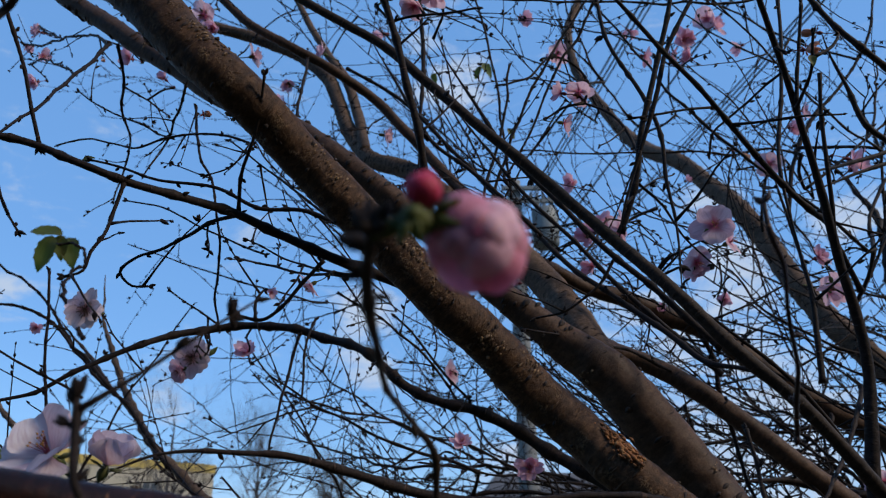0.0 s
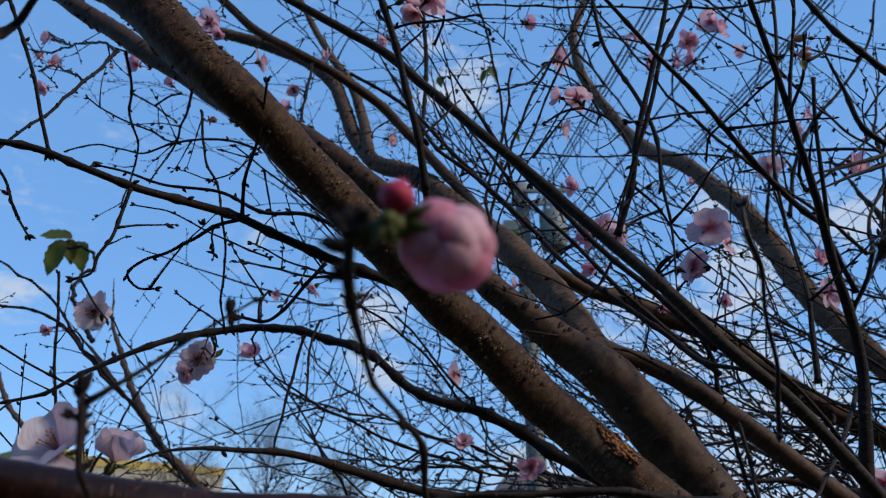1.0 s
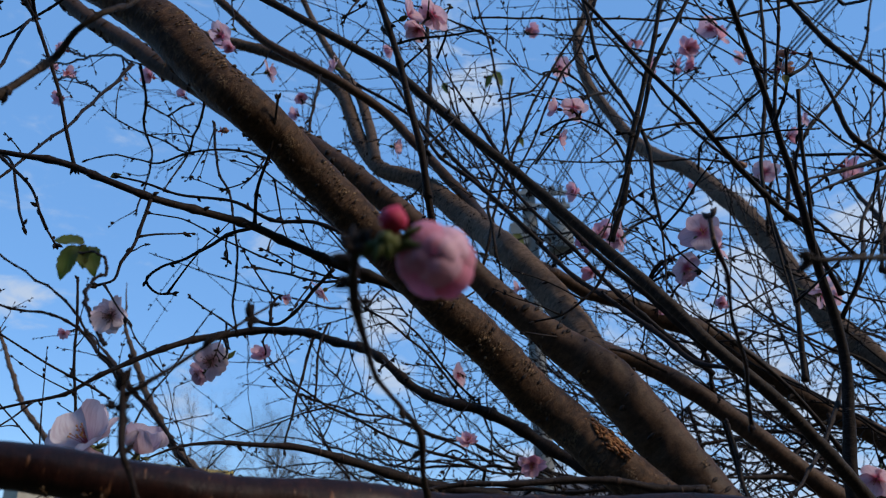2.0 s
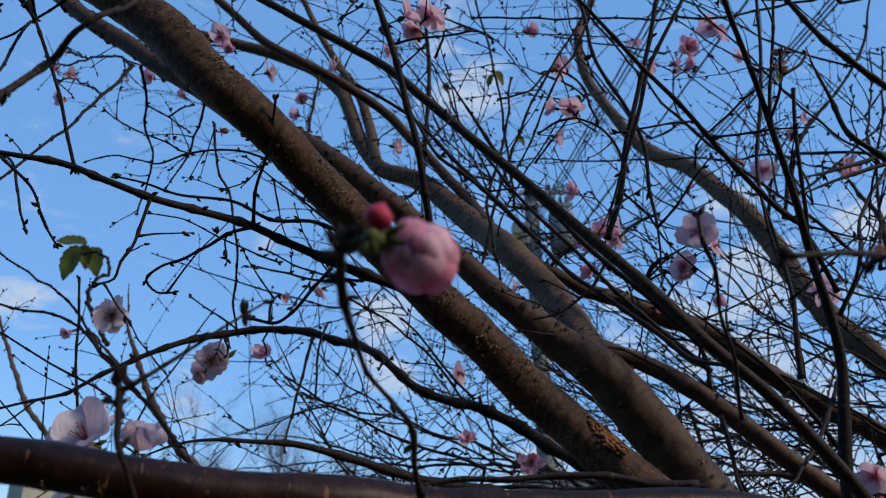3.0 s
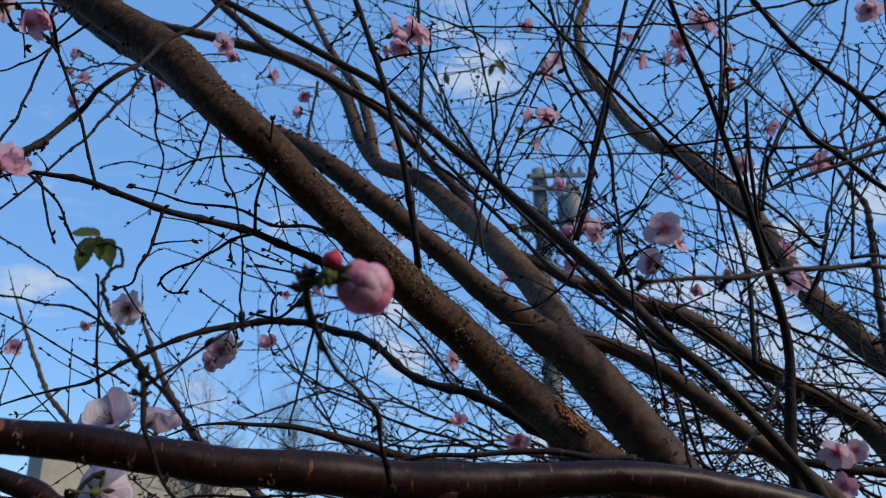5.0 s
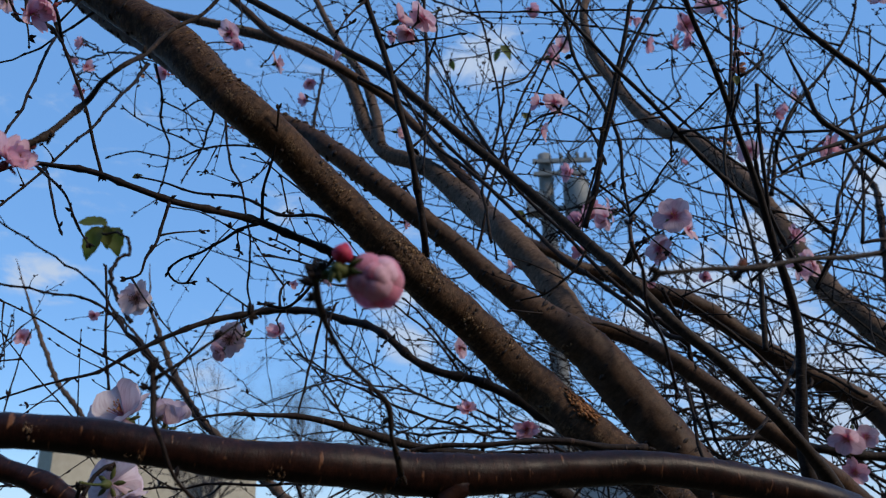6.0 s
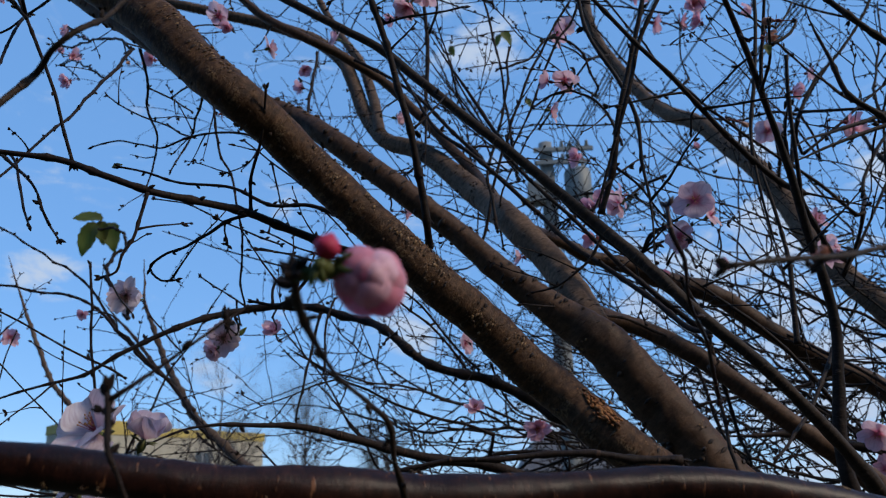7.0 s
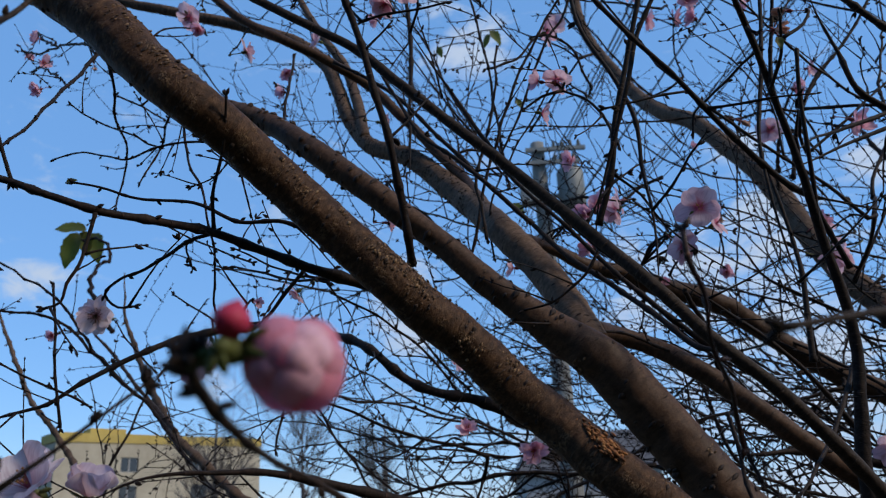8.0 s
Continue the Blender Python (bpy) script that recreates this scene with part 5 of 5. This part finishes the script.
blossom((0.533, 0.950, 1.544), 0.0451, 0, 'p')
blossom((-0.203, 0.232, 1.663), 0.0290, 1, 'p')
blossom((-0.201, 0.245, 1.677), 0.0170, 1, 'd')
blossom((-0.314, 0.360, 1.871), 0.0263, 1, 'w')
blossom((-0.291, 0.360, 1.852), 0.0286, 1, 'p')
blossom((-0.275, 0.360, 1.858), 0.0208, 1, 'p')
blossom((-0.811, 1.300, 1.846), 0.0390, 1, 'p')
blossom((0.630, 0.800, 2.182), 0.0357, 1, 'w')
blossom((0.136, 0.190, 1.583), 0.0082, 1, 'd')
blossom((0.280, 0.500, 1.874), 0.0210, 1, 'd')
blossom((0.291, 0.500, 1.890), 0.0202, 1, 'd')
blossom((0.292, 1.500, 2.590), 0.0542, 1, 'w')
blossom((0.223, 1.500, 2.701), 0.0499, 1, 'p')
blossom((0.234, 0.900, 1.893), 0.0377, 1, 'w')
blossom((0.618, 1.000, 2.037), 0.0456, 1, 'p')
blossom((0.563, 1.500, 2.592), 0.0489, 1, 'p')
blossom((0.476, 1.500, 2.665), 0.0397, 1, 'p')
blossom((0.555, 1.000, 1.851), 0.0439, 1, 'w')
blossom((0.667, 1.500, 2.700), 0.0610, 1, 'w')
leaf((-1.425, 2.690, 2.668), 0.1150, 172)
leaf((-1.412, 2.680, 2.575), 0.1400, -108)
leaf((-1.338, 2.720, 2.598), 0.1350, -72)
leaf((-1.372, 2.710, 2.610), 0.1000, -80)
leaf((0.276, 2.900, 3.541), 0.0861, -60)
leaf((0.232, 2.900, 3.523), 0.0657, -120)
leaf((0.024, 2.200, 3.013), 0.0419, -80)
leaf((0.249, 2.000, 2.683), 0.0404, -60)
leaf((0.270, 0.478, 1.849), 0.0109, -95)
leaf((-0.278, 0.950, 1.753), 0.0140, 60)
leaf((-0.315, 0.620, 1.844), 0.0112, 10)
leaf((0.170, 1.500, 2.149), 0.0358, -50)
leaf((-0.115, 0.670, 1.756), 0.0072, -30)


# ---- the half-open double blossom close to the path ----
def double_blossom():
    c = Vector((-0.0083, 0.148, 1.5685))
    root = Vector((-0.0205, 0.1445, 1.5712))
    g = Geo()
    g.blob(root - Vector((0.003, 0, 0)), (1, 0, -0.15), 0.009, 0.0034, 10, 6)
    for k in range(5):
        a = k * 1.2566
        g.blob(root + Vector((0.003, 0, 0)), (0.9, math.cos(a) * 0.7, math.sin(a) * 0.7), 0.0075, 0.0017, 6, 4)
    g.tube([tuple(root - Vector((0.0082, -0.0016, 0.0022))), tuple(root - Vector((0.003, -0.0003, 0.001))), tuple(root)], [0.0016, 0.0018, 0.002], 8)
    ob = g.put("blossom", CALYX, tree, "half-open double pink cherry blossom with green calyx", origin=ROOT)
    r = random.Random(3)

    def lobe(seed, size, spread):
        """A broad cupped petal: a cap bent round its own middle, with a wavy rim and a notch."""
        q, nu, nv = Geo(), 20, 9
        for j in range(nv + 1):
            v = j / nv
            for i in range(nu):
                a = 2 * math.pi * i / nu
                wave = 1 + 0.24 * noise.noise(Vector((math.cos(a) * 1.3, math.sin(a) * 1.3, seed))) - 0.16 * math.exp(-((a - math.pi / 2) / 0.3) ** 2)
                th = radians(spread) * v * wave
                rad = size * (1 + 0.20 * max(0, v - 0.6) ** 1.5 / 0.253 + 0.06 * v * noise.noise(Vector((math.cos(a) * v * 1.8, math.sin(a) * v * 1.8, seed + 7))))
                q.v.append((rad * math.sin(th) * math.cos(a), rad * math.sin(th) * math.sin(a), rad * math.cos(th)))
                q.uv.append((0.5 + 0.5 * v * math.cos(a), 0.5 + 0.5 * v * math.sin(a)))
        q.f = [(j * nu + i, j * nu + (i + 1) % nu, (j + 1) * nu + (i + 1) % nu, (j + 1) * nu + i) for j in range(nv) for i in range(nu)]
        return q

    # middle of each petal's cup (right, ahead, up), its radius and its spread, in units of the flower's half width
    for x, y, z, size, spread in ((-0.36, 0.30, 0.42, 0.56, 100), (0.36, 0.25, 0.46, 0.56, 100), (0.56, 0.10, -0.02, 0.50, 100), (0.42, 0.15, -0.52, 0.52, 95), (-0.22, 0.20, -0.52, 0.54, 98),
                                  (-0.50, 0.0, -0.05, 0.50, 95), (-0.24, -0.30, 0.26, 0.52, 84), (0.34, -0.30, 0.20, 0.46, 80), (0.10, -0.28, -0.34, 0.50, 82), (-0.30, -0.36, -0.16, 0.40, 78),
                                  (0.20, -0.52, -0.02, 0.34, 74), (-0.02, -0.58, 0.12, 0.30, 70)):
        mid = Vector((x * 1.1, y, z * 0.96))
        out = Vector((x * 0.8, y - 0.55, z * 0.8)).normalized()
        tip = Vector((x, 0, z)) + Vector((r.uniform(-0.2, 0.2), 0, r.uniform(-0.2, 0.2)))
        tip = (tip - out * tip.dot(out)).normalized()
        p = lobe(r.uniform(0, 40), 0.0096 * size * r.uniform(0.95, 1.08), spread + r.uniform(-5, 5)).put("petal", PETAL_L if y < -0.25 and x > 0 else PETAL_F, ob)
        p.matrix_basis = Matrix.Translation(c + mid * 0.0096 - Vector(ROOT)) @ Matrix((tip.cross(out), tip, out)).transposed().to_4x4() @ Matrix.Diagonal((1.06, 1, 0.86, 1))


double_blossom()


def round_bud():
    """The crimson bud beside it, in its green cup."""
    g = Geo()
    at = Vector((-0.0196, 0.1415, 1.5724))
    g.blob(at - Vector((0.0016, 0, 0.004)), (0.3, 0, 1), 0.0055, 0.0026, 10, 5)
    ob = g.put("flower_bud", CALYX, tree, "closed crimson flower bud in a green cup", origin=ROOT)
    b = Geo()
    b.blob(at - Vector((0.0004, 0, 0.0004)), (0.32, 0, 1), 0.0084, 0.0039, 16, 12, egg=0.12)
    b.put("petals", BUD_RED, ob, origin=ROOT)
    l = Geo()
    for d, s in (((-0.3, 0, -1), 0.006), ((0.5, -0.1, -1), 0.006)):
        l.blob(at - Vector((0.002, 0, 0.002)), d, s, 0.0022, 8, 5, 0.45)
    l.put("bract", LEAF, ob, origin=ROOT)


round_bud()


def bud_spurs():
    """Dark scaly buds round the stalk."""
    r = random.Random(9)
    for at, d, s in (((-0.0286, 0.146, 1.5690), (-0.3, 0, 1), 0.0075), ((-0.0292, 0.151, 1.5680), (-1, 0, 0.6), 0.007), ((-0.0302, 0.160, 1.5662), (-1, -0.2, 0.1), 0.0055),
                     ((-0.0296, 0.170, 1.5642), (0.9, 0, 0.25), 0.0038), ((-0.0284, 0.147, 1.5688), (0.6, -0.2, 0.5), 0.007),
                     ((-0.121, 0.237, 1.5540), (0.1, 0, 1), 0.0075), ((-0.121, 0.237, 1.5480), (-1, 0, 0.5), 0.005), ((-0.121, 0.237, 1.5470), (1, 0, 0.4), 0.0055),
                     ((-0.1185, 0.237, 1.5420), (0.9, 0, 0.8), 0.0045)):
        g = Geo()
        cluster(g, at, d, s, r, 2)
        g.put("bud", TWIG, tree, origin=ROOT)


bud_spurs()


def wound():
    """A strip of torn bark with orange wood on the foremost limb."""
    g, r = Geo(), random.Random(4)
    along, across = Vector((0.639, -0.328, -0.695)), Vector((0.62, 0.28, 0.62))
    for _ in range(260):
        s = r.gauss(0, 0.5)
        at = Vector((0.1285, 0.5890, 1.5860)) + along * 0.019 * s + across * r.gauss(0, 0.0032) + Vector((0, r.uniform(-0.0008, 0.0016), 0))
        g.blob(at, along + Vector([r.uniform(-1, 1) for _ in range(3)]) * 0.25, r.uniform(0.002, 0.005), r.uniform(0.0007, 0.0016), 5, 3)
    for _ in range(26):
        at = Vector((0.1290, 0.5886, 1.5856)) + along * 0.008 * r.gauss(0, 1) + across * r.gauss(0, 0.0018)
        g.blob(at - along * 0.003, along, r.uniform(0.005, 0.009), r.uniform(0.0016, 0.0024), 6, 5)
    g.put("torn_bark", WOUND, tree, "strip of torn orange bark", origin=ROOT)


wound()


# ---- far things ----
def utility_pole():
    x, y = 2.12, 16.0
    pole = tagged(new("utility_pole"), "grey concrete utility pole with cross-arms and a transformer", "utility pole")
    pole.location = (x, y, 0)
    g = Geo()
    line = glide([(0, 0, -0.05, 0.23), (0, 0, 5, 0.195), (0, 0, 9.6, 0.155)], 0.5)
    g.tube(line[:, :3], line[:, 3], 20)
    g.put("shaft", CONCRETE, pole)
    for z, lo, hi in ((9.3, -0.3, 1.05), (8.98, -0.3, 0.9)):
        g = Geo()
        g.box((lo, -0.25, z), (hi, -0.165, z + 0.09))
        g.put("cross_arm", STEEL, pole, smooth=False)
        for k in range(4):
            g = Geo()
            px = 0.35 + k * (hi - 0.45) / 3.2
            for i in range(3):
                g.blob((px, -0.21, z + 0.09 + 0.05 * i), (0, 0, 1), 0.07, 0.06 - 0.008 * i, 10, 4)
            g.put("insulator", CONCRETE, pole)
    g = Geo()
    prof = [(-0.46, 0.02), (-0.45, 0.27), (-0.38, 0.3), (0.38, 0.3), (0.45, 0.27), (0.5, 0.1), (0.51, 0.02)]
    pts = [(0.64, -0.2, 8.35 + h) for h, _ in prof]
    g.tube(pts, [q for _, q in prof], 20)
    can = g.put("transformer", STEEL, pole)
    for k in range(3):
        g = Geo()
        g.blob((0.49 + 0.15 * k, -0.2, 8.8), (0, 0, 1), 0.25, 0.05, 8, 5)
        g.put("bushing", CONCRETE, can)
    g = Geo()
    g.box((0.05, -0.12, 8.2), (0.55, -0.05, 8.28))
    g.put("bracket", STEEL, pole, smooth=False)
    g = Geo()
    g.box((-0.5, -0.45, 8.0), (-0.13, -0.1, 8.5))
    g.put("switch_box", STEEL, pole, smooth=False)


utility_pole()


def cables():
    """Overhead lines, sagging a little, all running the same way."""
    way = Vector((-0.106, 1.0, 0)).normalized()
    for k in range(9):
        off = 3.6 + 0.34 * k
        h = 8.4 + 0.5 * (k % 3) - 0.05 * k
        p0 = Vector((off, 0, h)) - way * 14
        line = []
        for i in range(25):
            s = i / 24
            q = p0 + way * (s * 95)
            span = (s * 95 / 32) % 1
            line.append((q.x, q.y, q.z - 0.45 * 4 * span * (1 - span), 0.014))
        line = np.array(line)
        g = Geo()
        g.tube(line[:, :3], line[:, 3], 6)
        tagged(g.put("overhead_cable", CABLE), "thin black overhead cable on the pole", "cable", group="overhead cables")


cables()


def apartment_block():
    """Cream block with an ochre parapet, seen from one corner."""
    a, b, h = Vector((-40.6, 77.5, 0)), Vector((-24.5, 94.4, 0)), 12.0
    u = (b - a).normalized()
    w = Vector((-u.y, u.x, 0))
    ln = (b - a).length
    root = tagged(new("apartment_building"), "cream apartment block with an ochre parapet band", "building")
    root.matrix_basis = Matrix.Translation(a) @ Matrix((u, w, Vector((0, 0, 1)))).transposed().to_4x4()
    cols, rows, ww, wh = 2, 3, 1.9, 1.5
    xs = [7.6 + i * 8.0 for i in range(cols)]
    zs = [2.4 + j * 2.85 for j in range(rows)]
    g = Geo()
    edges_x = [0.0] + [v for x in xs for v in (x - ww / 2, x + ww / 2)] + [ln]
    for i in range(len(edges_x) - 1):          # wall bays; the bays with windows are cut into bands
        x0, x1 = edges_x[i], edges_x[i + 1]
        if i % 2 == 0:
            g.box((x0, 0, 0), (x1, 0.3, h - 0.95))
        else:
            top = 0.0
            for z in zs:
                g.box((x0, 0, top), (x1, 0.3, z))
                top = z + wh
            g.box((x0, 0, top), (x1, 0.3, h - 0.95))
    for lo, hi in (((0, 0.3, 0), (0.3, 4, h - 0.95)), ((ln - 0.3, 0.3, 0), (ln, 4, h - 0.95)), ((0.3, 3.7, 0), (ln - 0.3, 4, h - 0.95))):
        g.box(lo, hi)
    g.put("wall", CREAM, root, smooth=False)
    g = Geo()
    g.box((-0.12, -0.12, h - 0.95), (ln + 0.12, 4.1, h))
    g.put("parapet", OCHRE, root, "ochre parapet band", smooth=False)
    g = Geo()
    g.box((3.8, 1.5, h), (7.6, 3.5, h + 0.7))
    g.put("roof_hut", OCHRE, root, smooth=False)
    for x in xs:
        for z in zs:
            g = Geo()
            for lo, hi in (((x - ww / 2, 0.12, z), (x + ww / 2, 0.2, z + 0.08)), ((x - ww / 2, 0.12, z + wh - 0.08), (x + ww / 2, 0.2, z + wh)),
                           ((x - ww / 2, 0.12, z), (x - ww / 2 + 0.08, 0.2, z + wh)), ((x + ww / 2 - 0.08, 0.12, z), (x + ww / 2, 0.2, z + wh)), ((x - 0.1, 0.1, z), (x + 0.06, 0.2, z + wh))):
                g.box(lo, hi)
            win = g.put("window", FRAME, root, smooth=False)
            g = Geo()
            g.box((x - ww / 2, 0.16, z), (x + ww / 2, 0.18, z + wh))
            g.put("pane", GLASS, win, smooth=False)


apartment_block()


def house():
    root = tagged(new("house"), "white house with a dark gabled roof, behind the tree", "house")
    root.location = (4.0, 27.0, 0)
    g = Geo()
    g.box((-2.0, 0, 0), (2.6, 6, 3.0))
    g.put("wall", WALL, root, smooth=False)
    v = [(-2.3, -0.4, 2.9), (2.9, -0.4, 2.9), (2.9, 6.4, 2.9), (-2.3, 6.4, 2.9), (-1.4, 1.2, 4.25), (2.0, 1.2, 4.25), (2.0, 4.8, 4.25), (-1.4, 4.8, 4.25)]
    f = [(0, 3, 2, 1), (0, 1, 5, 4), (1, 2, 6, 5), (2, 3, 7, 6), (3, 0, 4, 7), (4, 5, 6, 7)]
    link("roof", v, f, ROOF, root, smooth=False, uv=[(0, 0)] * 8)
    g = Geo()
    for lo, hi in (((-1.2, -0.06, 1.0), (0.2, 0.02, 1.08)), ((-1.2, -0.06, 2.1), (0.2, 0.02, 2.18)), ((-1.2, -0.06, 1.0), (-1.12, 0.02, 2.18)), ((0.12, -0.06, 1.0), (0.2, 0.02, 2.18))):
        g.box(lo, hi)
    win = g.put("window", FRAME, root, smooth=False)
    g = Geo()
    g.box((-1.12, -0.03, 1.08), (0.12, -0.008, 2.1))
    g.put("pane", GLASS, win, smooth=False)


house()


def bare_tree(x, y, height, seed, label):
    """A leafless tree: a tapered trunk and a crown of fine upright twigs."""
    r = random.Random(seed)
    root = tagged(new("bare_tree"), label, "tree")
    root.location = (x, y, 0)
    g = Geo()
    line = glide([(0, 0, -0.05, height * 0.022), (0.05, 0, height * 0.3, height * 0.015), (-0.05, 0.1, height * 0.62, height * 0.008), (0.02, 0, height * 0.92, height * 0.002)], 0.3)
    g.tube(line[:, :3], line[:, 3], 12, 0.05)
    g.put("trunk", FARBARK, root)
    g = Geo()

    def fork(p, d, ln, rad, depth):
        n, q, pts = 5, p.copy(), []
        for i in range(n):
            pts.append((*q, rad * (1 - 0.6 * i / (n - 1))))
            d = (d + Vector((r.uniform(-1, 1), r.uniform(-1, 1), r.uniform(-0.3, 1.0))) * 0.16).normalized()
            q = q + d * (ln / (n - 1))
        pts = np.array(pts)
        g.tube(pts[:, :3], pts[:, 3], 4)
        if depth:
            for i in range(1, n):
                for _ in range(2 if depth > 1 else 1):
                    dn, o = side(d, r)
                    fork(Vector(pts[i, :3]), dn + o * r.uniform(0.5, 0.9), ln * r.uniform(0.4, 0.62), pts[i, 3] * 0.6, depth - 1)

    for _ in range(16):
        i = r.randrange(len(line) // 4, len(line) - 1)
        a = r.uniform(0, 6.28)
        fork(Vector(line[i, :3]), Vector((math.cos(a), math.sin(a), 1.1)), height * r.uniform(0.22, 0.36), max(0.01, line[i, 3] * 0.5), 3)
    tagged(g.put("crown", FARBARK, root), kind="stuff")


bare_tree(-12.0, 38.0, 8.6, 31, "bare grey winter tree before the cream block")
bare_tree(-8.6, 42.0, 8.2, 32, "bare grey winter tree with upright twigs")
bare_tree(-4.4, 44.0, 7.8, 33, "bare grey winter tree farther back")
